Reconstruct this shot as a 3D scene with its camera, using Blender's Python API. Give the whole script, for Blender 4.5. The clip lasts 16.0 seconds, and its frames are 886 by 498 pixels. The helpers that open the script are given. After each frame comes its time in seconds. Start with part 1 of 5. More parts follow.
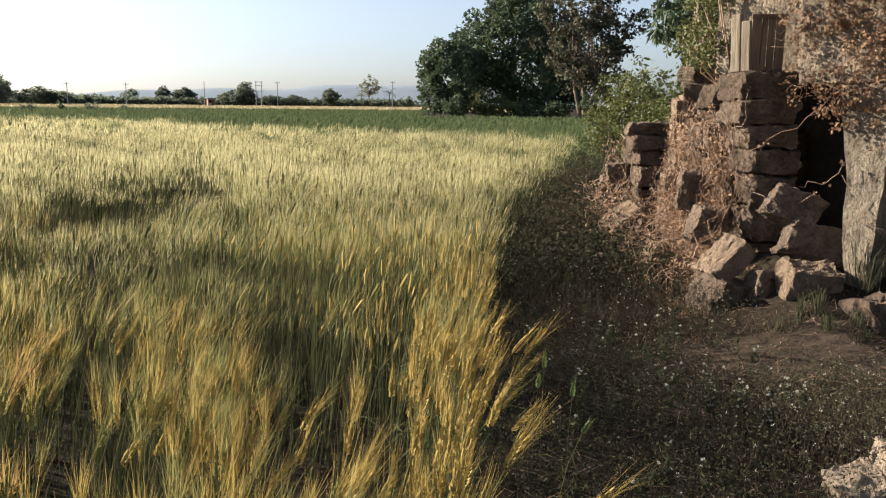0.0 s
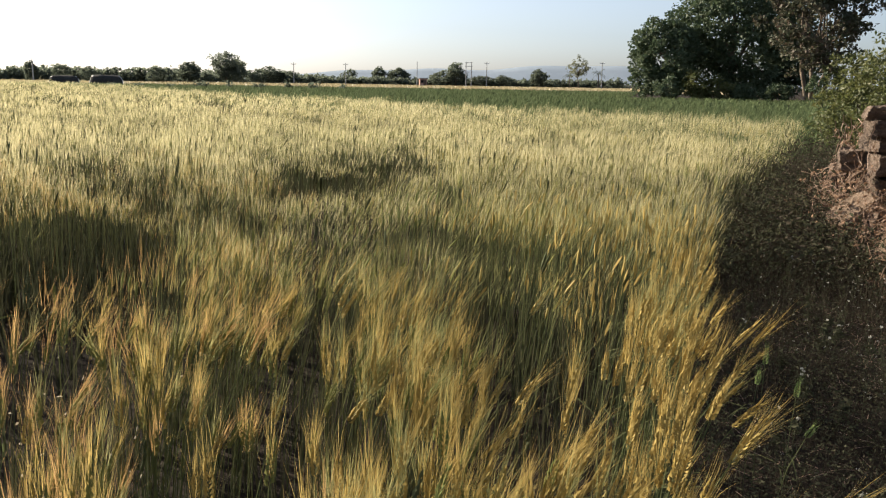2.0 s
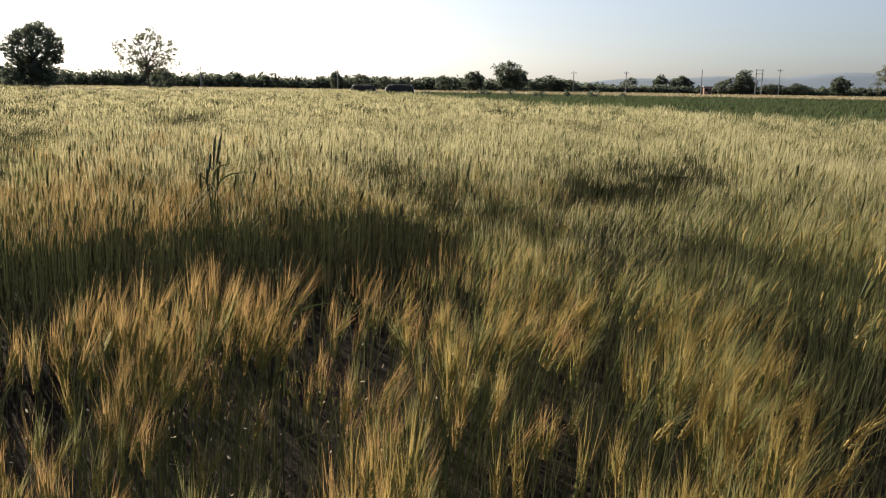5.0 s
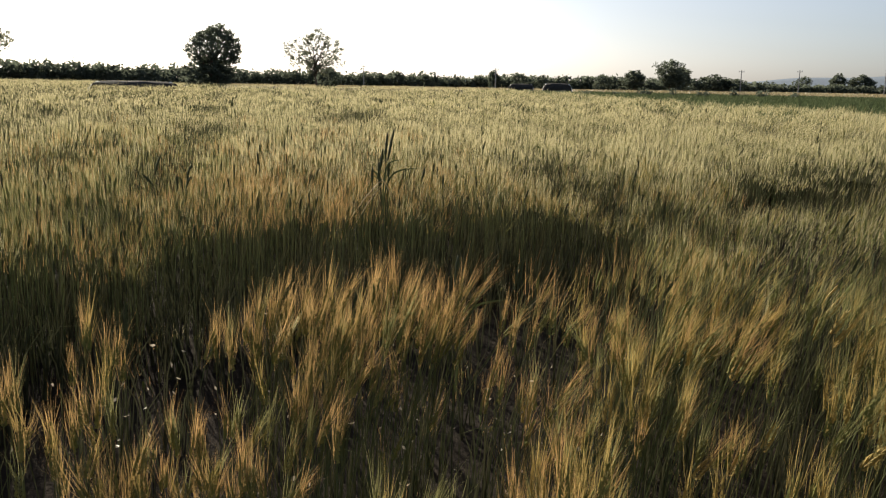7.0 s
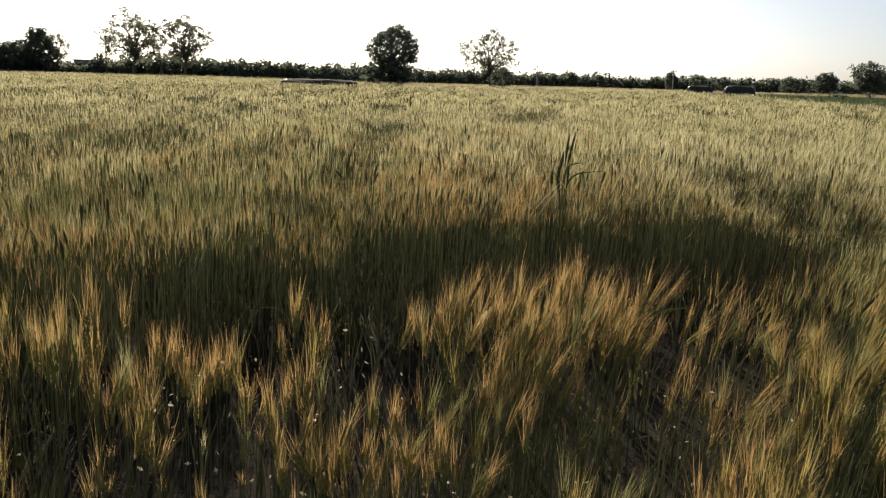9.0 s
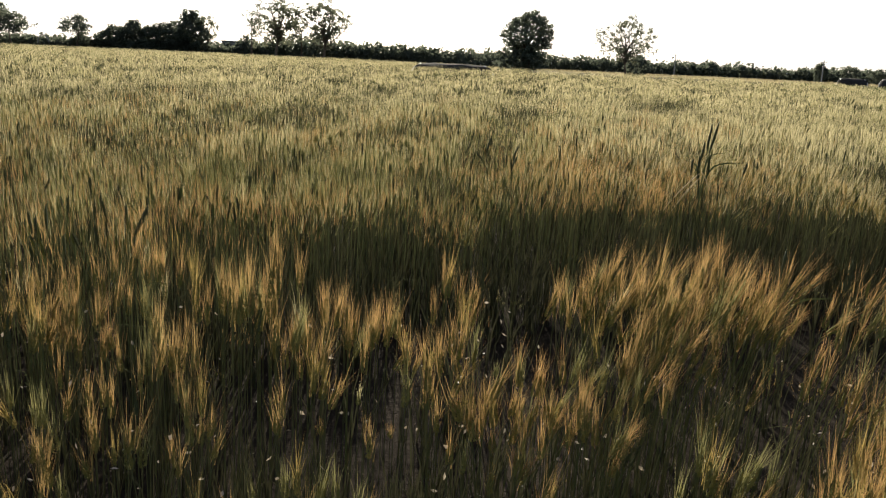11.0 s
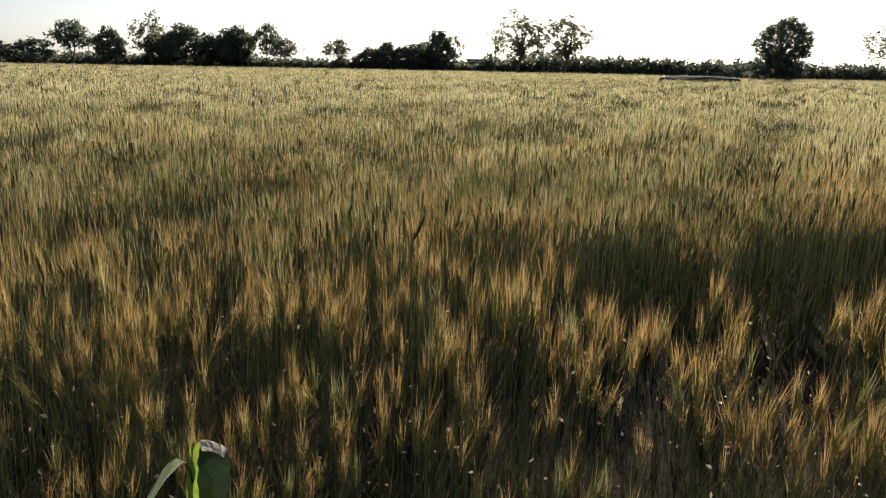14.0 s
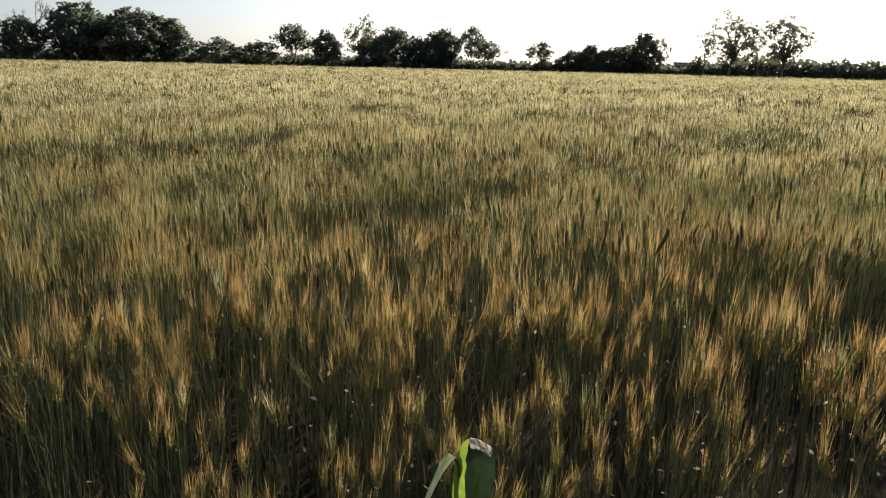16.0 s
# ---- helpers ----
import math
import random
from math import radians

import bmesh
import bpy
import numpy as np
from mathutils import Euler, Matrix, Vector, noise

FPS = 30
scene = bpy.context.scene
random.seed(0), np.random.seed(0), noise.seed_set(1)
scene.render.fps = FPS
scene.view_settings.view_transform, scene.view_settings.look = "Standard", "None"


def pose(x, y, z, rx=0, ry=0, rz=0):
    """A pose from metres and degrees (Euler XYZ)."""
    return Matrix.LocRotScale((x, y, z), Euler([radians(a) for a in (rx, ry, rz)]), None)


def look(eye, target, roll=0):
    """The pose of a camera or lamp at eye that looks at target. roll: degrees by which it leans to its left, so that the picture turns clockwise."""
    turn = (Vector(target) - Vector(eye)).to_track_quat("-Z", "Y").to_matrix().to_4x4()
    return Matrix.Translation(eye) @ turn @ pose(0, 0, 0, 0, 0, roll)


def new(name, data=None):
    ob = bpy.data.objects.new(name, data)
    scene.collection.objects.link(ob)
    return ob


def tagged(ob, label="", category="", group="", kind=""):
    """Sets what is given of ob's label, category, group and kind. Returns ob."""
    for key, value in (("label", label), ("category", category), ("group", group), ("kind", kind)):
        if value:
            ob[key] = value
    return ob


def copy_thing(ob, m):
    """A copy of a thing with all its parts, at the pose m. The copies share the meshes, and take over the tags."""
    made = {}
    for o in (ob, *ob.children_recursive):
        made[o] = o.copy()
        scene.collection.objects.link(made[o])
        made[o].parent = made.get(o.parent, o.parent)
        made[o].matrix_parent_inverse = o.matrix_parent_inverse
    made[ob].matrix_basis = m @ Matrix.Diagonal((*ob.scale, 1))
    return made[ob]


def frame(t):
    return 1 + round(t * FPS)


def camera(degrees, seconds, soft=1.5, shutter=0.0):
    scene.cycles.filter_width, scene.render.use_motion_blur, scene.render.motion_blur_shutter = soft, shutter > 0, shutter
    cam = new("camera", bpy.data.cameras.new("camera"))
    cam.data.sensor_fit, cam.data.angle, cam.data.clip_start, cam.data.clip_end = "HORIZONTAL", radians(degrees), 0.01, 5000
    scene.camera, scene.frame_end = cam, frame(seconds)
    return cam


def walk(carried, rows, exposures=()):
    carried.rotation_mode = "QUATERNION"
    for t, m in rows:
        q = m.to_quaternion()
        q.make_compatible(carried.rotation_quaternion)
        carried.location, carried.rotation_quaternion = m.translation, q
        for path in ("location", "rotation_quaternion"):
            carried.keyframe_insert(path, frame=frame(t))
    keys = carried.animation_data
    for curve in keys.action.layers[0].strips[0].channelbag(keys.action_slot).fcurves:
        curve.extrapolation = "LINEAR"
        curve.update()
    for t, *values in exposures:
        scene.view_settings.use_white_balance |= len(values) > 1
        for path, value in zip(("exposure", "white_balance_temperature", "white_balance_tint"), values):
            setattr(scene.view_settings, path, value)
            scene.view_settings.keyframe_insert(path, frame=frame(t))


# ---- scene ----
cam = camera(55.73, 16.0, soft=1.2)
# seconds, x, y, z, yaw, pitch, roll
PATH = [
    (0.0, 0.0000, 0.0000, 1.6000, 0.000, -9.849, -0.632),
    (0.5, -0.0105, 0.0025, 1.5962, 2.450, -10.216, -0.454),
    (1.0, -0.0257, 0.0054, 1.5944, 5.883, -10.633, -0.608),
    (1.5, -0.0448, 0.0068, 1.5929, 9.878, -11.019, -0.802),
    (2.0, -0.0574, 0.0050, 1.5872, 13.894, -11.308, -0.967),
    (2.5, -0.0739, 0.0026, 1.5840, 18.325, -11.475, -0.884),
    (3.0, -0.0951, 0.0015, 1.5764, 22.145, -11.477, -0.946),
    (3.5, -0.1205, 0.0039, 1.5785, 24.869, -11.339, -0.947),
    (6.0, -0.2151, 0.0197, 1.5662, 37.617, -11.206, -0.986),
    (6.5, -0.2448, 0.0053, 1.5622, 40.260, -11.380, -1.067),
    (7.0, -0.2480, -0.0151, 1.5653, 42.959, -11.261, -0.967),
    (7.5, -0.2222, -0.0355, 1.5695, 45.589, -11.114, -1.028),
    (8.0, -0.2163, -0.0632, 1.5775, 48.570, -11.256, -1.291),
    (8.5, -0.2259, -0.0906, 1.5808, 51.657, -11.405, -1.524),
    (9.0, -0.2340, -0.1245, 1.5810, 54.493, -11.497, -1.498),
    (11.5, -0.1039, -0.3184, 1.5806, 66.168, -12.639, -2.632),
    (12.0, -0.1022, -0.3453, 1.5791, 69.600, -12.193, -2.391),
    (12.5, -0.0925, -0.3676, 1.5821, 73.002, -11.880, -1.702),
    (13.0, -0.0863, -0.3875, 1.5868, 75.295, -11.807, -1.367),
    (13.5, -0.0836, -0.3976, 1.5878, 76.757, -11.848, -1.280),
    (14.0, -0.0765, -0.4138, 1.5856, 79.296, -12.248, -1.046),
    (14.5, -0.0708, -0.4376, 1.5855, 82.346, -12.804, -0.854),
    (15.0, -0.0626, -0.4824, 1.5848, 87.312, -12.911, -0.684),
    (15.5, -0.0553, -0.5415, 1.5919, 91.561, -12.674, -0.878),
    (16.0, -0.0683, -0.6041, 1.6074, 92.700, -12.360, -1.338),
]
EXPOSURES = [(0.0, 1.5, 6150, 10), (1.5, 1.45, 6150, 10), (3.5, 1.1, 6150, 10), (7.0, 0.72, 6150, 10), (9.0, 0.69, 6150, 10), (12.0, 0.86, 6150, 10), (14.0, 0.83, 6150, 10), (16.0, 0.98, 6150, 10)]
walk(cam, [(t, pose(x, y, z, 90 + pitch, roll, yaw)) for t, x, y, z, yaw, pitch, roll in PATH], EXPOSURES)

# ---- world and sun ----
SUN_AZ, SUN_EL = 66.0, 23.0            # degrees to the left of +y, and above the horizon
world = bpy.data.worlds.new("sky")
scene.world = world
world.use_nodes = True
wn = world.node_tree.nodes
sky = wn.new("ShaderNodeTexSky")
sky.sky_type = "NISHITA"
sky.sun_disc = False
sky.sun_elevation = radians(SUN_EL)
sky.sun_rotation = radians(-SUN_AZ)
sky.air_density, sky.dust_density, sky.ozone_density = 0.75, 1.45, 2.0
wn["Background"].inputs["Strength"].default_value = 0.062
haze = wn.new("ShaderNodeHueSaturation")        # milky, dusty air
haze.inputs["Saturation"].default_value = 0.6
world.node_tree.links.new(sky.outputs["Color"], haze.inputs["Color"])
world.node_tree.links.new(haze.outputs["Color"], wn["Background"].inputs["Color"])
sun = new("sun", bpy.data.lights.new("sun", "SUN"))
sun.data.energy, sun.data.angle, sun.data.color = 4.8, radians(0.6), (1.0, 0.87, 0.66)
az, el = radians(SUN_AZ), radians(SUN_EL)
sun_way = Vector((-math.sin(az) * math.cos(el), math.cos(az) * math.cos(el), math.sin(el)))
sun.matrix_world = look(sun_way * 60 + Vector((0, 0, 2)), (0, 0, 2))

# ---- materials ----
def node_mat(name):
    m = bpy.data.materials.new(name)
    m.use_nodes = True
    n, l = m.node_tree.nodes, m.node_tree.links
    return m, n, l, n["Principled BSDF"]


def mixed(n, l, a, b, fac, kind="MIX"):
    x = n.new("ShaderNodeMix")
    x.data_type, x.blend_type = "RGBA", kind
    for sock, v in ((x.inputs[6], a), (x.inputs[7], b), (x.inputs[0], fac)):
        if isinstance(v, bpy.types.NodeSocket):
            l.new(v, sock)
        else:
            sock.default_value = (*v, 1) if isinstance(v, tuple) else v
    return x.outputs[2]


def noise_tex(n, l, scale, detail=4.0, rough=0.6, stretch=None):
    co = n.new("ShaderNodeTexCoord").outputs["Object"]
    if stretch:
        mp = n.new("ShaderNodeMapping")
        mp.inputs["Scale"].default_value = stretch
        l.new(co, mp.inputs["Vector"])
        co = mp.outputs["Vector"]
    t = n.new("ShaderNodeTexNoise")
    t.inputs["Scale"].default_value, t.inputs["Detail"].default_value, t.inputs["Roughness"].default_value = scale, detail, rough
    l.new(co, t.inputs["Vector"])
    return t.outputs["Fac"]


def ramp(n, l, fac, lo, hi):
    r = n.new("ShaderNodeMapRange")
    r.inputs["From Min"].default_value, r.inputs["From Max"].default_value = lo, hi
    l.new(fac, r.inputs["Value"])
    return r.outputs["Result"]


def plant_mat(name, c1, c2, c3, scale, through_light=0.35, rough=0.55, islands=0.6, gloss=0.3):
    """Leaf, awn or stem: c1 to c2 in patches of a size, c3 on single pieces; light comes through."""
    m, n, l, p = node_mat(name)
    patch = ramp(n, l, noise_tex(n, l, scale, 3.0), 0.36, 0.64)
    col = mixed(n, l, c1, c2, patch)
    geo = n.new("ShaderNodeNewGeometry").outputs["Random Per Island"]
    r = n.new("ShaderNodeMath")
    r.operation = "MULTIPLY"
    l.new(geo, r.inputs[0])
    r.inputs[1].default_value = islands
    col = mixed(n, l, col, c3, r.outputs[0])
    l.new(col, p.inputs["Base Color"])
    p.inputs["Roughness"].default_value = rough
    p.inputs["Specular IOR Level"].default_value = gloss
    if through_light > 0:
        t = n.new("ShaderNodeBsdfTranslucent")
        l.new(col, t.inputs["Color"])
        mx = n.new("ShaderNodeMixShader")
        mx.inputs[0].default_value = through_light
        l.new(p.outputs[0], mx.inputs[1])
        l.new(t.outputs[0], mx.inputs[2])
        l.new(mx.outputs[0], n["Material Output"].inputs["Surface"])
    return m


def rough_mat(name, c1, c2, c3, scale, fine, bump=0.3, rough=0.9, per_object=0.0, stretch=None, dist=0.02):
    """Stone, soil, plaster, wood: stains of one size, grain of another, relief."""
    m, n, l, p = node_mat(name)
    big = ramp(n, l, noise_tex(n, l, scale, 5.0, 0.65, stretch), 0.35, 0.65)
    small = noise_tex(n, l, fine, 6.0, 0.7, stretch)
    col = mixed(n, l, c1, c2, big)
    col = mixed(n, l, col, c3, ramp(n, l, small, 0.45, 0.8))
    if per_object:
        info = n.new("ShaderNodeObjectInfo").outputs["Random"]
        k = n.new("ShaderNodeMapRange")
        k.inputs["To Min"].default_value, k.inputs["To Max"].default_value = 1 - per_object, 1 + per_object
        l.new(info, k.inputs["Value"])
        v = n.new("ShaderNodeHueSaturation")
        l.new(k.outputs["Result"], v.inputs["Value"])
        l.new(col, v.inputs["Color"])
        col = v.outputs["Color"]
    l.new(col, p.inputs["Base Color"])
    p.inputs["Roughness"].default_value = rough
    p.inputs["Specular IOR Level"].default_value = 0.03 if rough > 0.8 else 0.3
    b = n.new("ShaderNodeBump")
    b.inputs["Strength"].default_value, b.inputs["Distance"].default_value = bump, dist
    l.new(small, b.inputs["Height"])
    l.new(b.outputs["Normal"], p.inputs["Normal"])
    return m


M_AWN = plant_mat("awn_gold", (0.47, 0.325, 0.125), (0.46, 0.26, 0.105), (0.55, 0.37, 0.18), 0.5, 0.62, 0.6, 0.4, 0.04)
M_AWN_YELLOW = plant_mat("awn_yellow", (0.47, 0.345, 0.112), (0.41, 0.30, 0.095), (0.51, 0.38, 0.155), 0.7, 0.58, 0.6, 0.5, 0.04)
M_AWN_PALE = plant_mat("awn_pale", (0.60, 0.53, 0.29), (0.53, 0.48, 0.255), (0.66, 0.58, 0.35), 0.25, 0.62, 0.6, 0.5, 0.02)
M_AWN_GREEN = plant_mat("awn_green", (0.33, 0.31, 0.13), (0.27, 0.265, 0.105), (0.40, 0.36, 0.17), 0.9, 0.5, 0.6, 0.5, 0.02)
M_EAR = plant_mat("ear_green_gold", (0.30, 0.245, 0.075), (0.15, 0.165, 0.055), (0.11, 0.135, 0.045), 0.6, 0.06, 0.7, 0.6, 0.03)
M_EAR_GOLD = plant_mat("ear_ripe_gold", (0.46, 0.32, 0.09), (0.36, 0.26, 0.075), (0.26, 0.21, 0.07), 0.9, 0.10, 0.6, 0.6, 0.1)
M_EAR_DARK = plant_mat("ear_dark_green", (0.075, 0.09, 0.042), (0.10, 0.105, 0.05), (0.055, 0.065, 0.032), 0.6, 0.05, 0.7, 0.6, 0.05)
M_STEM = plant_mat("wheat_stem", (0.12, 0.135, 0.06), (0.16, 0.155, 0.072), (0.095, 0.115, 0.048), 1.2, 0.12, 0.8, 0.6, 0.0)
M_BLADE = plant_mat("wheat_blade", (0.085, 0.10, 0.042), (0.105, 0.12, 0.05), (0.15, 0.14, 0.075), 1.5, 0.2, 0.85, 0.6, 0.0)
M_CROP = plant_mat("green_crop_blade", (0.085, 0.115, 0.05), (0.10, 0.13, 0.058), (0.13, 0.15, 0.075), 0.15, 0.3, 0.8, 0.6, 0.02)
M_DRY = plant_mat("dry_grass", (0.50, 0.40, 0.22), (0.42, 0.34, 0.18), (0.58, 0.48, 0.28), 0.05, 0.25)
M_WEED = plant_mat("weed_leaf", (0.045, 0.052, 0.027), (0.065, 0.068, 0.038), (0.11, 0.10, 0.065), 3.0, 0.3, 0.8, 0.6, 0.08)
M_DRYWEED = plant_mat("dry_weed_leaf", (0.055, 0.044, 0.032), (0.085, 0.068, 0.048), (0.045, 0.038, 0.026), 2.0, 0.2, 0.8, 0.6, 0.05)
M_FLOWER = plant_mat("white_flower", (0.50, 0.48, 0.42), (0.42, 0.40, 0.33), (0.58, 0.56, 0.50), 5.0, 0.3)
M_MANGO = plant_mat("dark_tree_leaf", (0.055, 0.085, 0.048), (0.08, 0.112, 0.06), (0.11, 0.13, 0.07), 0.35, 0.25, 0.6, 0.8, 0.2)
M_RED = plant_mat("reddish_tree_leaf", (0.08, 0.08, 0.05), (0.14, 0.095, 0.07), (0.06, 0.08, 0.04), 0.5, 0.25, 0.6, 0.8, 0.2)
# leaf colour lifted and greyed to paint haze over the far trees
M_NEEM = plant_mat("hazed_far_tree_leaf", (0.13, 0.15, 0.11), (0.155, 0.175, 0.125), (0.105, 0.12, 0.09), 0.3, 0.62, 0.8, 0.6, 0.1)
M_PALE = plant_mat("thin_tree_leaf", (0.16, 0.17, 0.11), (0.2, 0.2, 0.13), (0.13, 0.14, 0.09), 0.3, 0.65)
M_SHRUB = plant_mat("shrub_leaf", (0.08, 0.105, 0.034), (0.115, 0.125, 0.042), (0.15, 0.14, 0.055), 1.0, 0.35)
M_DEADLEAF = plant_mat("dead_leaf", (0.17, 0.095, 0.055), (0.25, 0.15, 0.092), (0.36, 0.25, 0.165), 2.0, 0.2, 0.8, 0.6, 0.1)
M_VINE = plant_mat("dry_vine", (0.21, 0.125, 0.082), (0.30, 0.19, 0.13), (0.42, 0.30, 0.22), 2.0, 0.0)
M_MAIZE = plant_mat("maize_leaf", (0.15, 0.22, 0.03), (0.22, 0.29, 0.045), (0.09, 0.15, 0.025), 60.0, 0.6, 0.4, 0.3, 0.5)
# darkened maize leaf, for the leaf that hangs in shade
M_MAIZE_SHADED = plant_mat("maize_leaf_shaded", (0.04, 0.065, 0.028), (0.06, 0.10, 0.035), (0.05, 0.08, 0.03), 30.0, 0.12, 0.5, 0.3, 0.3)
M_MAIZEDULL = plant_mat("maize_leaf_back", (0.06, 0.09, 0.032), (0.085, 0.12, 0.045), (0.05, 0.07, 0.03), 40.0, 0.25, 0.6, 0.3, 0.05)
M_HUSK = plant_mat("dry_leaf_tip", (0.55, 0.47, 0.36), (0.45, 0.36, 0.25), (0.62, 0.55, 0.45), 20.0, 0.3)
# masonry darkened to paint the shade inside the doorway
M_RECESS_SHADE = rough_mat("shaded_recess_masonry", (0.06, 0.05, 0.042), (0.04, 0.034, 0.03), (0.025, 0.022, 0.02), 3.0, 20, 0.6)
M_BARK = rough_mat("bark", (0.13, 0.10, 0.075), (0.19, 0.155, 0.12), (0.08, 0.06, 0.045), 1.5, 14, 0.6, stretch=(1, 1, 0.25))
M_SOIL = rough_mat("soil", (0.028, 0.022, 0.017), (0.042, 0.033, 0.025), (0.02, 0.016, 0.012), 0.8, 12, 0.8, dist=0.05)
M_STONE = rough_mat("sandstone_block", (0.26, 0.192, 0.147), (0.13, 0.10, 0.08), (0.06, 0.049, 0.04), 4.0, 38, 1.0, per_object=0.3, dist=0.06)
# lighter copy of the block stone, painting sunlight on lit faces
M_PALE_LIT_STONE = rough_mat("pale_lit_stone", (0.39, 0.29, 0.21), (0.27, 0.197, 0.143), (0.13, 0.095, 0.07), 6.0, 42, 1.0, per_object=0.2, dist=0.06)
M_LIME = rough_mat("pale_limestone", (0.36, 0.285, 0.22), (0.29, 0.225, 0.175), (0.22, 0.17, 0.13), 7.0, 50, 0.7, dist=0.03)
M_PLASTER = rough_mat("old_plaster", (0.44, 0.365, 0.28), (0.21, 0.172, 0.135), (0.06, 0.05, 0.04), 9.0, 48, 1.0, stretch=(1, 1, 0.55), dist=0.06)
M_WOOD = rough_mat("weathered_wood", (0.19, 0.14, 0.105), (0.12, 0.09, 0.068), (0.06, 0.046, 0.036), 6.0, 30, 0.6, per_object=0.15, stretch=(1, 1, 0.08))
M_LIT_WOOD = rough_mat("pale_lit_wood", (0.31, 0.26, 0.20), (0.21, 0.17, 0.13), (0.11, 0.09, 0.065), 7.0, 34, 0.7, stretch=(1, 1, 0.08))
M_CONCRETE = rough_mat("pole_concrete", (0.42, 0.41, 0.39), (0.35, 0.34, 0.32), (0.28, 0.27, 0.26), 1.0, 10, 0.2)
M_HUT = rough_mat("hut_wall", (0.40, 0.24, 0.19), (0.46, 0.30, 0.24), (0.35, 0.22, 0.18), 0.7, 6, 0.2)
M_TARP = rough_mat("grey_tarpaulin", (0.05, 0.048, 0.045), (0.07, 0.067, 0.062), (0.035, 0.034, 0.032), 0.8, 5, 0.5, rough=0.95, dist=0.1)
M_WHITE = rough_mat("plain_white", (0.78, 0.78, 0.76), (0.70, 0.70, 0.68), (0.62, 0.62, 0.60), 1.0, 6, 0.2, rough=0.35)
# the blue of the distant air is mixed into the hills' base colour
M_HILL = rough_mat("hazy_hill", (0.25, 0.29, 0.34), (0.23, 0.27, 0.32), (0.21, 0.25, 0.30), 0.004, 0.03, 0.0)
M_HOUSE = rough_mat("lime_washed_wall", (0.50, 0.47, 0.42), (0.44, 0.41, 0.36), (0.36, 0.33, 0.29), 0.5, 4, 0.2)
M_HOLE = rough_mat("dark_opening", (0.02, 0.02, 0.02), (0.03, 0.03, 0.03), (0.02, 0.02, 0.02), 1, 4, 0.0)
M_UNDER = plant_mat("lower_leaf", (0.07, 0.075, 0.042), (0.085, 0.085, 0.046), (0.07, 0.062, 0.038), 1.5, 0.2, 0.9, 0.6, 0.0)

# ---- mesh builders ----


def tri_mesh(name, parts, mats, smooth=False):
    """One mesh from (vertices, triangles, material index) pieces."""
    vs, fs, ms, at = [], [], [], 0
    for v, f, k in parts:
        v = np.asarray(v, np.float32).reshape(-1, 3)
        f = np.asarray(f, np.int32).reshape(-1, 3)
        vs.append(v), fs.append(f + at), ms.append(np.full(len(f), k, np.int32))
        at += len(v)
    v, f, k = np.concatenate(vs), np.concatenate(fs), np.concatenate(ms)
    me = bpy.data.meshes.new(name)
    me.vertices.add(len(v)), me.loops.add(f.size), me.polygons.add(len(f))
    me.vertices.foreach_set("co", v.ravel())
    me.loops.foreach_set("vertex_index", f.ravel())
    me.polygons.foreach_set("loop_start", np.arange(0, f.size, 3, dtype=np.int32))
    me.polygons.foreach_set("material_index", k)
    me.polygons.foreach_set("use_smooth", np.full(len(f), smooth))
    me.update(calc_edges=True)
    for m in mats:
        me.materials.append(m)
    return me


def part(name, data, material, parent, label=""):
    """A mesh (or bmesh) as one part under a thing or a part."""
    if isinstance(data, bmesh.types.BMesh):
        me = bpy.data.meshes.new(name)
        data.to_mesh(me)
        data.free()
    else:
        me = data
    if material and not me.materials:
        me.materials.append(material)
    ob = new(name, me)
    ob.parent = parent
    return tagged(ob, label)


def thing(name, m, label, category, group="", kind="", data=None):
    ob = new(name, data)
    ob.matrix_world = m
    return tagged(ob, label, category, group, kind)


def tube(points, radii, sides=6):
    """Vertices and triangles of a tapered tube along points."""
    pts = np.asarray(points, float)
    n = len(pts)
    tan = np.gradient(pts, axis=0)
    tan /= np.linalg.norm(tan, axis=1, keepdims=True) + 1e-9
    ref = np.array([0.31, 0.95, 0.05]) if abs(tan[0, 2]) > 0.7 else np.array([0.0, 0.0, 1.0])
    u = np.cross(tan, ref)
    u /= np.linalg.norm(u, axis=1, keepdims=True) + 1e-9
    w = np.cross(tan, u)
    a = np.linspace(0, 2 * np.pi, sides, endpoint=False)
    r = np.asarray(radii, float)[:, None, None]
    v = pts[:, None] + r * (np.cos(a)[None, :, None] * u[:, None] + np.sin(a)[None, :, None] * w[:, None])
    f = []
    for i in range(n - 1):
        for j in range(sides):
            p, q = i * sides + j, i * sides + (j + 1) % sides
            f += [(p, q, q + sides), (p, q + sides, p + sides)]
    top = n * sides
    v = np.concatenate([v.reshape(-1, 3), pts[-1:]])
    f += [((n - 1) * sides + j, (n - 1) * sides + (j + 1) % sides, top) for j in range(sides)]
    return v, np.array(f)


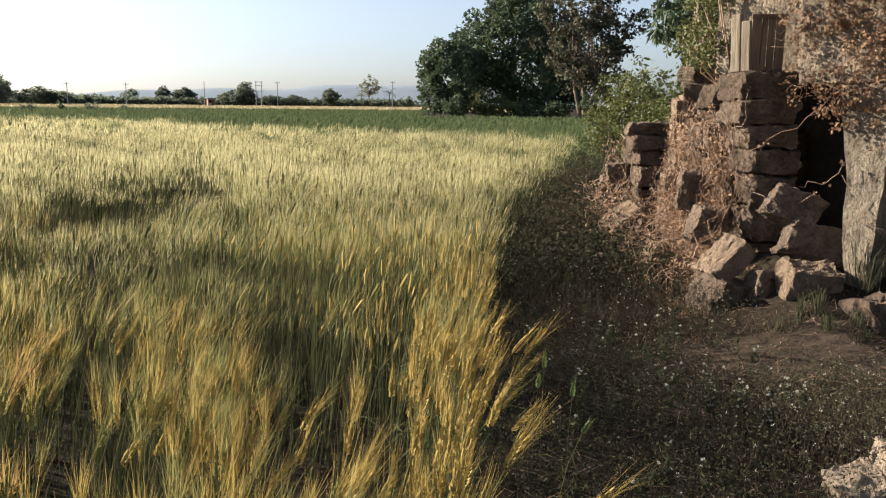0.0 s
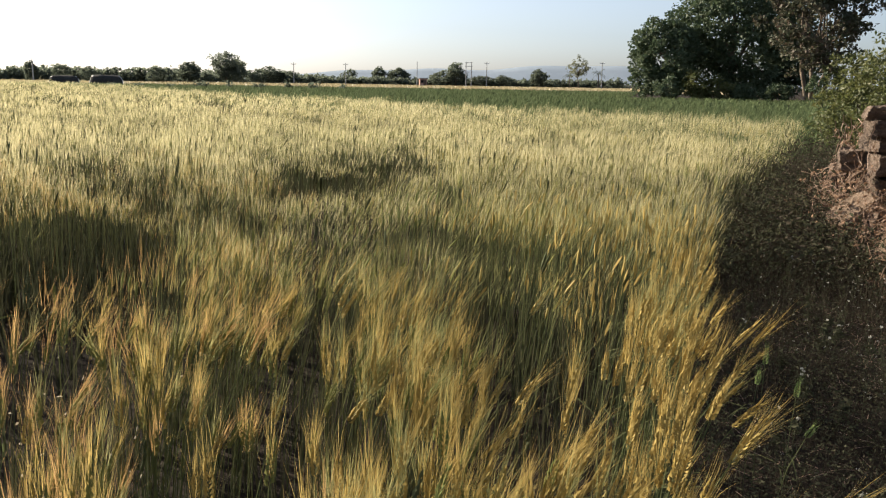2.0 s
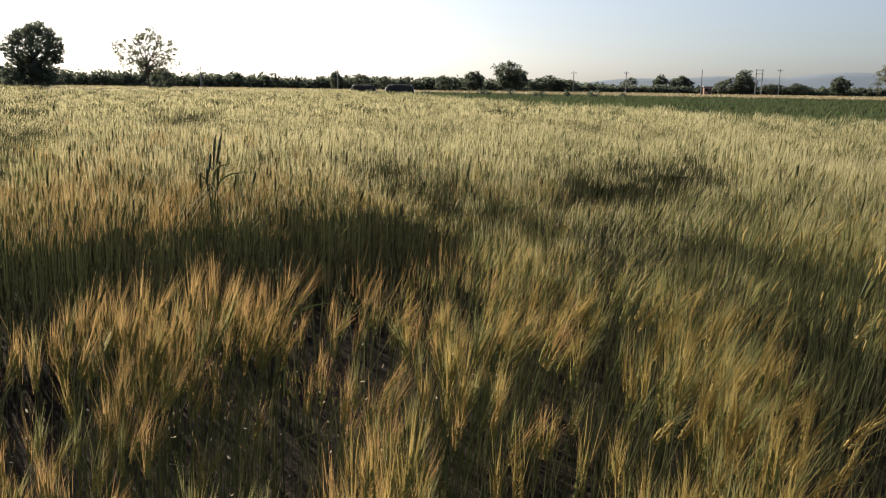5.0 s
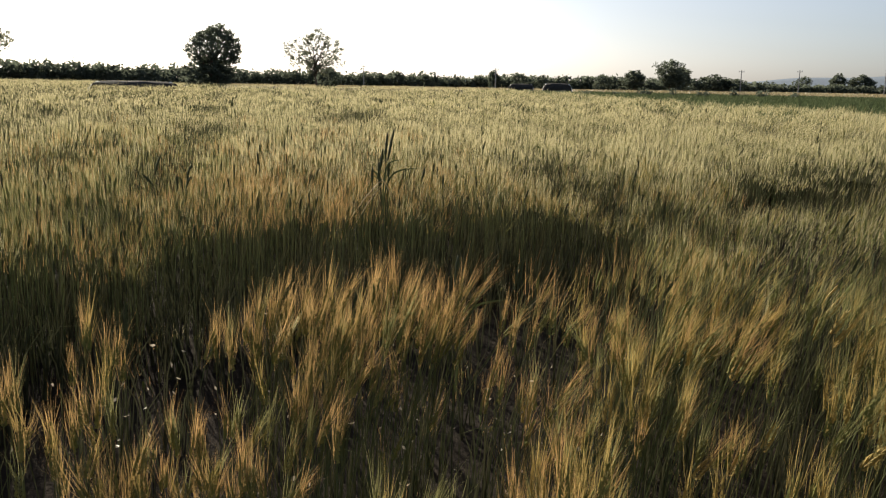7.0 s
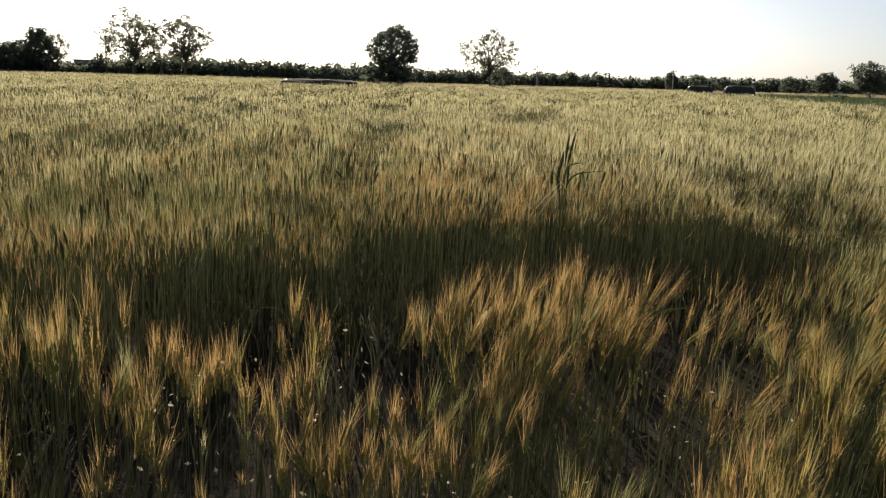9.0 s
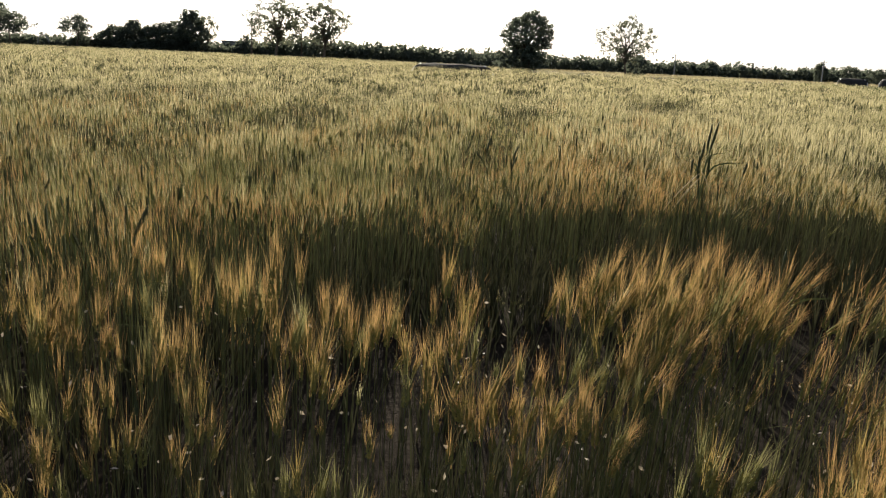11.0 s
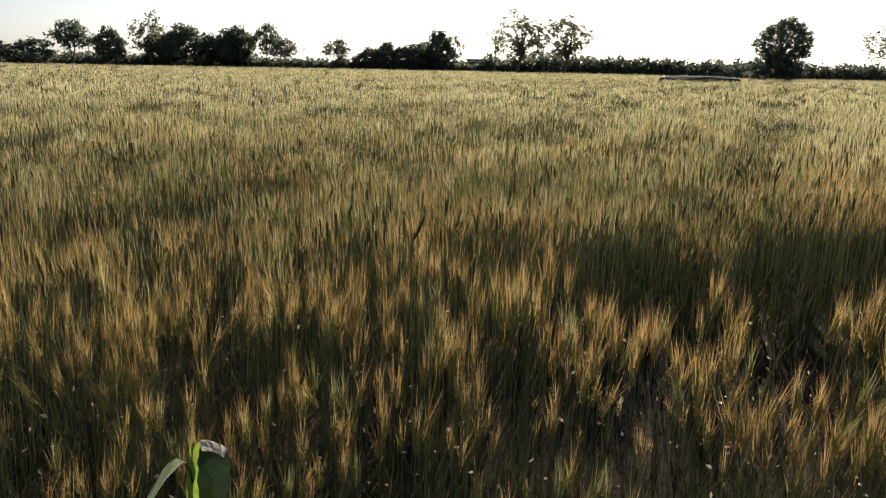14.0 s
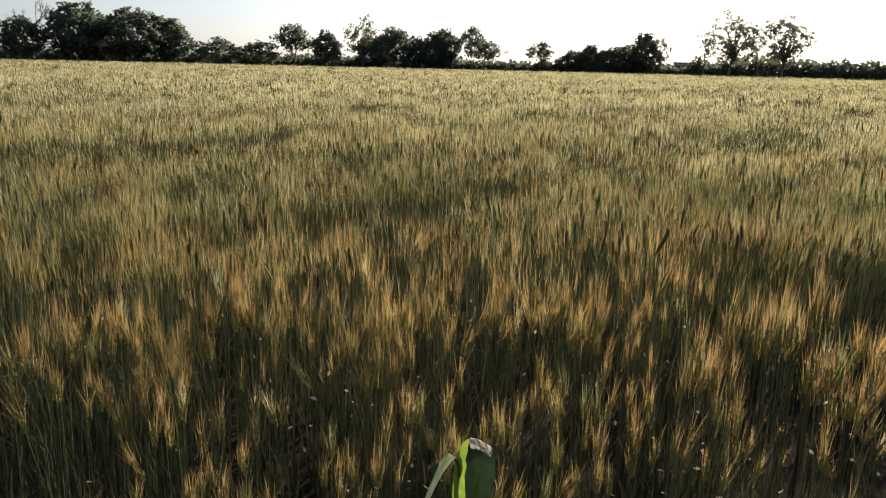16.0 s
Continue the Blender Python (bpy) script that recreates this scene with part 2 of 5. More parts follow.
def leaf_cloud(g, centres, spread, size, per, long=1.6, droop=0.0):
    """Leaves as bent four-cornered blades scattered round centres."""
    c = np.repeat(np.asarray(centres, float), per, axis=0)
    n = len(c)
    sp = np.repeat(np.broadcast_to(np.asarray(spread, float), (len(centres),)), per)[:, None]
    off = g.normal(size=(n, 3))
    off /= np.linalg.norm(off, axis=1, keepdims=True)
    c = c + off * sp * g.uniform(0.35, 1.0, (n, 1)) * np.array([1, 1, 0.8])
    d = g.normal(size=(n, 3)) * np.array([1, 1, 0.7]) + off * 0.8 - np.array([0, 0, droop])
    d /= np.linalg.norm(d, axis=1, keepdims=True)
    s = np.cross(d, g.normal(size=(n, 3)))
    s /= np.linalg.norm(s, axis=1, keepdims=True) + 1e-9
    k = size * g.uniform(0.6, 1.35, (n, 1))
    bend = np.cross(d, s) * k * 0.18
    v = np.stack([c - d * k * long / 2, c + s * k / 2 + bend, c + d * k * long / 2, c - s * k / 2 + bend], 1)
    f = (np.arange(n) * 4)[:, None, None] + np.array([[0, 1, 2], [0, 2, 3]])[None]
    return v.reshape(-1, 3), f.reshape(-1, 3)


def box_bm(sx, sy, sz, bevel=0.0, at=(0, 0, 0), turn=(0, 0, 0)):
    bm = bmesh.new()
    bmesh.ops.create_cube(bm, size=1, matrix=pose(*at, *turn) @ Matrix.Diagonal((sx, sy, sz, 1)))
    if bevel:
        bmesh.ops.bevel(bm, geom=bm.edges[:], offset=bevel, segments=1, affect="EDGES")
    return bm

# ---- ground and fields ----
EDGE_Y = [-30.0, 0.3, 0.9, 1.5, 2.0, 2.8, 3.6, 5.0, 7.5, 10.4, 13.8, 18.6, 19.5]   # wheat's edge along the path
EDGE_X = [-0.55, -0.45, -0.1, 0.03, 0.05, 0.08, 0.13, 0.23, 0.49, 1.06, 2.0, 2.8, 2.9]
BORDER_X = [-260.0, -72.0, -44.0, -19.7, -7.4, 1.6, 3.2]                       # wheat's border with the green crop
BORDER_Y = [262.0, 88.0, 63.0, 38.0, 29.0, 20.4, 18.6]


def wheat_here(x, y):
    r = np.hypot(x, y)
    a = np.degrees(np.arctan2(-x, y))
    far = np.interp(a, [20, 38, 45, 52, 58, 66, 72, 130], [90, 115, 116, 112, 120, 160, 196, 196])
    return (x < np.interp(y, EDGE_Y, EDGE_X)) & (y < np.interp(x, BORDER_X, BORDER_Y)) & (r < far)


def wave(x, y, s, seed=0.0):
    """Smooth noise from sums of sines, about -1 to 1."""
    v = 0
    for k, (a, b, c) in enumerate(((1.0, 0.35, 0.3), (-0.45, 1.1, 1.7), (0.8, -0.75, 4.1), (1.9, 0.9, 2.2), (-1.3, 2.1, 5.3))):
        v = v + np.sin((a * x + b * y) * s + c + seed * (k + 1)) / (1 + 0.5 * k)
    return v / 2.6


# trampled hollows in the stand: outlines of the two large ones, then small round gaps
TRENCH = [(-2.68, 0.38), (-2.5, 1.12), (-2.43, 1.52), (-2.33, 1.92), (-2.22, 2.3), (-2.0, 2.65), (-2.15, 3.2), (-2.4, 4.1), (-2.75, 5.0),
          (-3.4, 4.9), (-3.7, 4.0), (-3.95, 3.0), (-4.1, 1.8), (-3.95, 0.85), (-3.3, 0.2)]
POCKET = [(-2.7, 5.6), (-3.3, 6.6), (-3.75, 7.6), (-3.5, 8.6), (-2.4, 8.6), (-1.7, 7.2), (-1.8, 6.1)]
GAPS = [(-1.8, 1.9, 0.15), (-1.38, 1.75, 0.13), (-1.0, 1.95, 0.12), (-1.75, 3.6, 0.24), (-1.3, 3.5, 0.24), (-0.88, 3.6, 0.16), (-0.48, 3.12, 0.2),
        (-0.2, 3.5, 0.13), (-0.39, 2.5, 0.16), (-0.62, 2.43, 0.15), (-0.22, 2.2, 0.11), (-0.85, 2.75, 0.14), (-0.28, 2.78, 0.12), (-1.5, 3.0, 0.17), (-1.05, 2.95, 0.14), (-1.75, 2.5, 0.15), (-3.9, -0.9, 0.3), (-4.78, -3.0, 0.4), (-5.2, 0.3, 0.25), (-5.5, 7.5, 0.5),
        (-0.47, 3.0, 0.17), (-0.52, 3.75, 0.15), (-0.9, 4.05, 0.17), (-0.24, 4.2, 0.15), (-1.75, 3.95, 0.2), (-0.18, 3.0, 0.1), (-1.5, 4.45, 0.2), (-1.42, 5.3, 0.22), (-1.85, 4.1, 0.18)]


def outside(x, y, ring):
    """Signed distance to an outline, negative inside."""
    d, odd = np.full(np.shape(x), 1e9), np.zeros(np.shape(x), bool)
    for (ax, ay), (bx, by) in zip(ring, ring[1:] + ring[:1]):
        ex, ey = bx - ax, by - ay
        u = np.clip(((x - ax) * ex + (y - ay) * ey) / (ex * ex + ey * ey), 0, 1)
        d = np.minimum(d, np.hypot(x - ax - u * ex, y - ay - u * ey))
        odd ^= ((ay > y) != (by > y)) & (x < ax + (y - ay) / (by - ay + 1e-12) * ex)
    return np.where(odd, -d, d)


def hollow(x, y):
    """Below 1 inside a hollow, rising outside it."""
    rag = 0.10 * wave(x, y, 7.0, 2.0) + 0.05 * wave(x, y, 17.0, 6.0)
    d = 1 + np.minimum(outside(x, y, TRENCH) + rag, outside(x, y, POCKET) + rag) / 0.45
    for hx, hy, hr in GAPS:
        d = np.minimum(d, np.hypot(x - hx, y - hy) / hr)
    return d


def ground_height(x, y):
    # a low bank of rubble under the ruin, small bumps elsewhere
    bank = 0.42 * np.clip((x - 1.75) / 0.9, 0, 1) ** 1.3 * np.clip((y - 4.9) / 1.3, 0, 1) * np.clip((13.0 - y) / 3, 0, 1)
    near = np.clip(1 - np.hypot(x, y - 4) / 30, 0, 1)
    return bank + near * (0.03 * wave(x, y, 1.3) + 0.015 * wave(x, y, 5.0))


def ground_sheet():
    r = np.concatenate([np.linspace(0.0, 12, 90), np.geomspace(12.3, 4500, 60)])
    a = np.linspace(0, 2 * np.pi, 241)[:-1]
    x, y = (r[:, None] * -np.sin(a)).ravel() + 0.8, (r[:, None] * np.cos(a)).ravel() + 4.0
    v = np.stack([x, y, ground_height(x, y)], 1)
    i, j = np.meshgrid(np.arange(len(r) - 1), np.arange(240), indexing="ij")
    p, q = i * 240 + j, i * 240 + (j + 1) % 240
    f = np.concatenate([np.stack([p, q, q + 240], -1).reshape(-1, 3), np.stack([p, q + 240, p + 240], -1).reshape(-1, 3)])[:, ::-1]
    me = tri_mesh("ground", [(v, f, 0)], [M_SOIL], True)
    return thing("ground", pose(0, 0, 0), "brown loamy farm soil with litter and small clods", "ground", kind="structure", data=me)


ground_sheet()


def hills():
    a = np.radians(np.linspace(-40, 60, 160))
    top = 40 + 13 * np.sin(a * 9 + 0.7) + 6 * np.sin(a * 23) + 3 * np.sin(a * 57)
    top = top * np.clip((a + 0.75) * 3, 0, 1) * np.clip((0.72 - a) * 2.2, 0.25, 1)
    v = []
    for k, (rr, h) in enumerate(((2450, -1.0), (2600, 0.7), (2750, 1.0), (3000, -0.1))):
        v.append(np.stack([-rr * np.sin(a), rr * np.cos(a), np.where(h < 0, -2, top * h)], 1))
    n = len(a)
    f = []
    for k in range(3):
        for i in range(n - 1):
            p = k * n + i
            f += [(p, p + n + 1, p + 1), (p, p + n, p + n + 1)]
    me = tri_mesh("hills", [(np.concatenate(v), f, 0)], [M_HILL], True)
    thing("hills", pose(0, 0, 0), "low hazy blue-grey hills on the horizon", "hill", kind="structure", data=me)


hills()

# ---- wheat ----
def bent(base, high, lean, way, spin, tpl):
    """Template points (s along the stalk, two offsets) on stalks that bend over: N x V x 3."""
    s = tpl[:, 0]
    sc = np.minimum(s, 1.0)[None]
    H, L = high[:, None], (lean * high)[:, None]
    dx, dz = L * sc ** 2.4, H * sc * (1 - 0.22 * (lean[:, None] ** 2) * sc)
    tx, tz = L * 2.4 * np.maximum(sc, 1e-3) ** 1.4, H * (1 - 0.44 * (lean[:, None] ** 2) * sc)
    ln = np.hypot(tx, tz)
    tx, tz = tx / ln, tz / ln
    ex = np.maximum(s - 1.0, 0)[None] * H
    dx, dz = dx + tx * ex, dz + tz * ex
    c, k = np.cos(spin)[:, None], np.sin(spin)[:, None]
    a = c * tpl[None, :, 1] - k * tpl[None, :, 2]
    b = k * tpl[None, :, 1] + c * tpl[None, :, 2]
    wx, wy = np.cos(way)[:, None], np.sin(way)[:, None]
    # side axis is level, the other one lies across the stalk
    x = base[:, 0:1] + wx * (dx - tz * b) - wy * a
    y = base[:, 1:2] + wy * (dx - tz * b) + wx * a
    z = base[:, 2:3] + dz + tx * b
    return np.stack([x, y, z], -1)


def template(g, ears, awns, awn_w, stem_w, blades, ear_w=0.0085, ear_len=0.115, stem_sides=2, s_from=0.0, awn_len=0.085, loose=0.0, fan=0.30, bowed=False):
    """One stalk of about a metre: a list of (points, triangles, material)."""
    out = []
    # stem: flat crossed ribbons far off, a three-sided rod near by
    ss = np.linspace(s_from, 1 - ear_len, 4 if stem_sides > 2 else 2)
    v, f = [], []
    for i, s in enumerate(ss):
        for j in range(max(stem_sides, 2)):
            t = 2 * np.pi * j / max(stem_sides, 2)
            v.append((s, stem_w * np.cos(t), stem_w * np.sin(t)))
    k = max(stem_sides, 2)
    for i in range(len(ss) - 1):
        for j in range(k if k > 2 else 1):
            p, q = i * k + j, i * k + (j + 1) % k
            f += [(p, q, q + k), (p, q + k, p + k)]
    out.append((np.array(v), np.array(f), 0))
    # ear: spikelets up two sides, or a plain spindle far off
    v, f = [], []
    if ears > 4:
        for i in range(ears):
            u = i / (ears - 1)
            s0 = 1 - ear_len + ear_len * 0.9 * u
            side = (1 if i % 2 else -1)
            w = ear_w * (0.75 + 0.5 * np.sin(np.pi * min(u + 0.18, 1)))
            tw = g.uniform(-0.4, 0.4)
            cx, cy = side * np.cos(tw), np.sin(tw)
            n = len(v)
            v += [(s0, 0.0, 0.0), (s0 + 0.006, cx * w - cy * w * 0.6, cy * w + cx * w * 0.6),
                  (s0 + 0.006, cx * w + cy * w * 0.6, cy * w - cx * w * 0.6), (s0 + 0.021, cx * w * 1.05, cy * w * 1.05)]
            f += [(n, n + 1, n + 2), (n + 1, n + 3, n + 2), (n, n + 3, n + 1), (n, n + 2, n + 3)]
    else:
        levels = {4: ((0.0, 0.3), (0.4, 1.0), (0.8, 0.85), (1.0, 0.1)), 3: ((0.0, 0.3), (0.5, 1.0), (1.0, 0.1)), 2: ((0.0, 0.4), (0.6, 1.0), (1.0, 0.1))}[ears]
        k = 3 if ears > 2 else 2
        for u, w in levels:
            for j in range(k):
                t = 2 * np.pi * j / k
                v.append((1 - ear_len * (1 - u), ear_w * w * np.cos(t), ear_w * w * np.sin(t)))
        for i in range(len(levels) - 1):
            for j in range(k if k > 2 else 1):
                p, q = i * k + j, i * k + (j + 1) % k
                f += [(p, q, q + k), (p, q + k, p + k)]
    out.append((np.array(v), np.array(f), 1))
    # awns: long bristles that fan out and bow outward
    v, f = [], []
    for i in range(awns):
        u = g.uniform(0, 1)
        s0 = 1 - ear_len * (1 - 0.95 * u)
        t = g.uniform(0, 2 * np.pi)
        ln = awn_len * g.uniform(0.7, 1.2)
        out_r = ln * g.uniform(0.05, fan)
        ox, oy, oz = g.normal(0, loose), g.normal(0, loose), g.normal(0, 0.02 if loose else 0.0)
        w = awn_w * g.uniform(0.7, 1.2)
        c, k = np.cos(t), np.sin(t)
        rows = [(s0 + oz, ear_w * 0.7, w), (s0 + oz + ln * 0.55, ear_w * 0.7 + out_r * 0.38, w * 0.8)] if bowed else [(s0 + oz, ear_w * 0.7, w)]
        n = len(v)
        for a, rr, ww in rows:
            v += [(a, ox + rr * c - ww * k, oy + rr * k + ww * c), (a, ox + rr * c + ww * k, oy + rr * k - ww * c)]
        v.append((s0 + oz + ln, ox + out_r * c, oy + out_r * k))
        f += [(n, n + 1, n + 3), (n, n + 3, n + 2), (n + 2, n + 3, n + 4)] if bowed else [(n, n + 1, n + 2)]
    if awns:
        out.append((np.array(v), np.array(f), 2))
    # blades: narrow leaves that rise and droop
    for i in range(blades):
        v, f = [], []
        s0, t, ln, w = g.uniform(0.25, 0.72), g.uniform(0, 2 * np.pi), g.uniform(0.16, 0.3), g.uniform(0.002, 0.0036)
        segs = 4 if blades > 1 else 2
        for q in range(segs + 1):
            u = q / segs
            rr, zz, ww = ln * u, ln * (0.9 * u - 1.1 * u * u), w * (1 - u ** 2) + 0.0004
            v += [(s0 + zz, rr * np.cos(t) - ww * np.sin(t), rr * np.sin(t) + ww * np.cos(t)), (s0 + zz, rr * np.cos(t) + ww * np.sin(t), rr * np.sin(t) - ww * np.cos(t))]
        for q in range(segs):
            f += [(2 * q, 2 * q + 1, 2 * q + 3), (2 * q, 2 * q + 3, 2 * q + 2)]
        out.append((np.array(v), np.array(f), 3))
    return out


def scattered(g, r0, r1, density, a0=-19.0, a1=126.0, power=0.0):
    """Random places in a ring sector; density a square metre at r0, thinning as r to the -power."""
    area = radians(a1 - a0) * (r1 * r1 - r0 * r0) / 2
    n = int(density * area)
    r = np.sqrt(g.uniform(r0 * r0, r1 * r1, n))
    keep = g.uniform(0, 1, n) < (r / r0) ** -power
    r = r[keep]
    a = np.radians(g.uniform(a0, a1, len(r)))
    return -r * np.sin(a), r * np.cos(a) - 0.2


TRACK_AZ = radians(52.7)
TUFT = np.random.default_rng(17).normal(size=(3, 128, 128))


def tuft(x, y, size):
    """Three random numbers for the tuft that a stalk belongs to."""
    i = np.floor((x + 0.4 * size * wave(x, y, 3.2 / size, 1.0)) / size).astype(int) % 128
    j = np.floor((y + 0.4 * size * wave(x, y, 2.7 / size, 5.0)) / size).astype(int) % 128
    return TUFT[:, i, j]


def stand(g, x, y, tpls, dark=None, share=0.0):
    """Stalks of the field at x, y: pieces for tri_mesh; a share of them bear dark, awnless ears."""
    r0 = np.hypot(x, y)
    ok = wheat_here(x, y)
    h = hollow(x, y)
    ok &= (h > 1.0) | (g.uniform(0, 1, len(x)) < np.where(h < 0.75, 0.07, 0.16))
    # tufts with gaps between them
    ok &= (wave(x, y, 8.0, 4.0) < np.where(r0 < 4, np.where(np.arctan2(-x, y) < 0.75, -0.14, -0.04), 0.16)) | (g.uniform(0, 1, len(x)) < np.where(r0 < 4, 0.10, 0.5))
    clump = tuft(x, y, 0.16)
    mid = np.clip((r0 - 2.6) / 0.8, 0, 1) * np.clip((8 - r0) / 2, 0, 1)
    ok &= (clump[0] < 0.75 - 0.17 * mid) | (g.uniform(0, 1, len(x)) < 0.3 - 0.2 * mid)
    # drilled in rows, thinner between them
    row = np.abs(((x * 0.80 + y * 0.60) / 0.22) % 1.0 - 0.5)
    ok &= (row < 0.36) | (g.uniform(0, 1, len(x)) < 0.45)
    # wheel tracks and sowing bouts that run away from the viewer
    across = x * np.cos(TRACK_AZ) + y * np.sin(TRACK_AZ) + 0.06 * wave(x, y, 0.8, 3.0)
    along = -x * np.sin(TRACK_AZ) + y * np.cos(TRACK_AZ)
    tracks = (np.abs(across + 1.55) < 0.09) | (np.abs(across + 3.9) < 0.1) | ((np.abs(across - 0.45) < 0.15) & (g.uniform(0, 1, len(x)) < 0.6))
    ok &= ~(tracks & (r0 > g.uniform(5, 13, len(x))) & (g.uniform(0, 1, len(x)) < 0.75))
    # thin, low stand close by on the sunward side
    r, az_ = np.hypot(x, y + 0.3), np.degrees(np.arctan2(-x, y + 0.3))
    thin = np.clip((2.45 + 0.5 * np.clip((az_ - 78) / 25, 0, 1) - r) / 0.8, 0, 1) * np.clip((az_ - 36) / 20, 0, 1)
    ok &= g.uniform(0, 1, len(x)) > 0.5 * thin
    x, y, h, thin, across, along, r0, clump = x[ok], y[ok], h[ok], thin[ok], across[ok], along[ok], r0[ok], clump[:, ok]
    n = len(x)
    high = 0.82 + 0.05 * wave(x, y, 2.6) + 0.03 * wave(x, y, 9.0, 5.0) + 0.025 * wave(x, y, 0.7, 2.0) + 0.03 * wave(x, y, 6.0, 11.0) + 0.04 * clump[1] + g.normal(0, 0.04, n)
    high += np.where(g.uniform(0, 1, n) < 0.14, g.uniform(0.03, 0.08, n), 0)
    high = np.where(h < 1.0, high * g.uniform(0.35, 0.62, n), high)
    high *= 0.92 + 0.08 * np.clip((h - 0.85) / 0.3, 0, 1)
    bow = np.exp(-((x + 1.9) / 1.2) ** 2 - ((y - 2.9) / 2.2) ** 2)
    lean = np.clip(0.05 + 0.12 * bow + 0.05 * clump[2] + 0.06 * wave(x, y, 1.6, 1.0) + g.normal(0, 0.09, n), 0.0, 0.85)
    way = 0.0 + 0.5 * wave(x, y, 0.9, 3.0) + 0.35 * clump[0] + g.normal(0, 0.35, n)
    edge = np.clip(1 - (np.interp(y, EDGE_Y, EDGE_X) - x) / 0.25, 0, 1)
    high *= 1 - 0.34 * thin
    lean = lean + edge * g.uniform(0, 0.06, n)
    # long low swells along the sowing bouts, and dips where the wind has pressed the stand down
    off = np.clip((r0 - 2.8) / 2, 0, 1)
    swell = wave(across * 1.9, along * 0.42, 1.0, 9.0) + 0.6 * wave(across * 4.1, along * 0.9, 1.0, 4.0)
    swell = swell - 0.35 * np.exp(-((np.hypot(x + 5.2, y - 7.4)) / 3.2) ** 2)
    bout = sum(k * np.exp(-((across + c) / w) ** 2) for c, w, k in ((3.8, 0.24, 1.0), (8.0, 0.36, 1.0), (11.7, 0.45, 1.0), (5.3, 0.2, 0.5), (6.4, 0.2, 0.5), (15.6, 0.6, 1.0), (2.4, 0.15, 0.5)))
    bout = bout * np.clip(0.75 + 0.9 * wave(along * 0.9, across, 1.0, 6.0), 0.15, 1)
    high -= off * (0.2 * np.clip(2.2 * swell - 0.5, 0, 1) + 0.36 * bout * np.clip((r0 - 3.6) / 2, 0, 1) * (x < -2.6) + 0.2 * np.clip(wave(x, y, 1.9, 9.0) - 0.25, 0, 1))
    high = np.maximum(high, np.where(h < 1.0, 0.26, 0.5))
    spin = g.uniform(0, 2 * np.pi, n)
    base = np.stack([x, y, ground_height(x, y)], 1)
    pick = g.integers(0, len(tpls), n)
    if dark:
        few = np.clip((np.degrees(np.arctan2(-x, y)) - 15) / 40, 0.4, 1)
        # extra dark ears in bouts and swells stand in for the shaded stalk faces
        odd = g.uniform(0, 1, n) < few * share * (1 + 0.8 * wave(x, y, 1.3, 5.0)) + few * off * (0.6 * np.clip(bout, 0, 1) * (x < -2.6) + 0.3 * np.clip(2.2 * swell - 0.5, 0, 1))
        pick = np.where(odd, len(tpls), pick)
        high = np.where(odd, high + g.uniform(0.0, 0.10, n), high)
    out = []
    for k, tpl in enumerate(list(tpls) + ([dark] if dark else [])):
        m = pick == k
        c = int(m.sum())
        if not c:
            continue
        for tv, tf, mat in tpl:
            v = bent(base[m], high[m], lean[m], way[m], spin[m], tv)
            rr, aa = np.hypot(x[m], y[m]), np.degrees(np.arctan2(-x[m], y[m]))
            if mat == 1:
                ripe = (g.uniform(-1.6, -0.2, c) < x[m]) & (y[m] < 6)
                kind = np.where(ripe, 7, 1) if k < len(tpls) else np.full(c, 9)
            elif mat == 2:
                # awn colour by place: pale inside the field, yellow along the path, redder gold close by on the open
                # side
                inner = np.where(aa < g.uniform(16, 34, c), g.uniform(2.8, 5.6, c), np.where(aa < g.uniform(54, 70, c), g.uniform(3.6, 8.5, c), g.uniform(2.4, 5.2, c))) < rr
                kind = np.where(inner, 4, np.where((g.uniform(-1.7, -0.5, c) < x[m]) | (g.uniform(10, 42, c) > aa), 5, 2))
                kind = np.where((kind == 5) & (x[m] < g.uniform(-0.8, -0.1, c)) & (rr < g.uniform(2.0, 3.6, c)) & (aa > g.uniform(12, 30, c)), 2, kind)
                kind = np.where((kind == 2) & (g.uniform(0, 1, c) < 0.14), 5, kind)
                green = (wave(x[m], y[m], 1.1, 7.0) + g.normal(0, 0.5, c) > 0.4) & (rr > 2.4) & (rr < g.uniform(4, 9, c))
                kind = np.where(green & (kind > 2), 8, kind)
                kind = np.where((kind == 4) & (g.uniform(0, 1, c) < 0.1 + 0.3 * (aa > 58) * (rr < 14)), 8, kind)
                kind = np.where((kind == 5) & (aa > 6) & (aa < g.uniform(26, 40, c)) & (g.uniform(0, 1, c) < 0.33), 8, kind)
                kind = np.where((kind == 2) & (aa < g.uniform(22, 50, c)), np.where(g.uniform(0, 1, c) < 0.65, 5, 8), kind)
                kind = np.where((kind == 2) & (aa > 45) & (rr < g.uniform(1.6, 2.8, c)) & (g.uniform(0, 1, c) < 0.45), 8, kind)
                kind = np.where((kind == 4) & (g.uniform(0, 1, c) < np.clip((aa - 40) / 40, 0, 0.58)) & (rr < g.uniform(4, 17, c)), 2, kind)
            else:
                kind = np.full(c, mat)
            for q in np.unique(kind):
                w = v[kind == q]
                f = (np.arange(len(w)) * len(tv))[:, None, None] + tf[None]
                out.append((w.reshape(-1, 3), f.reshape(-1, 3), int(q)))
    return out


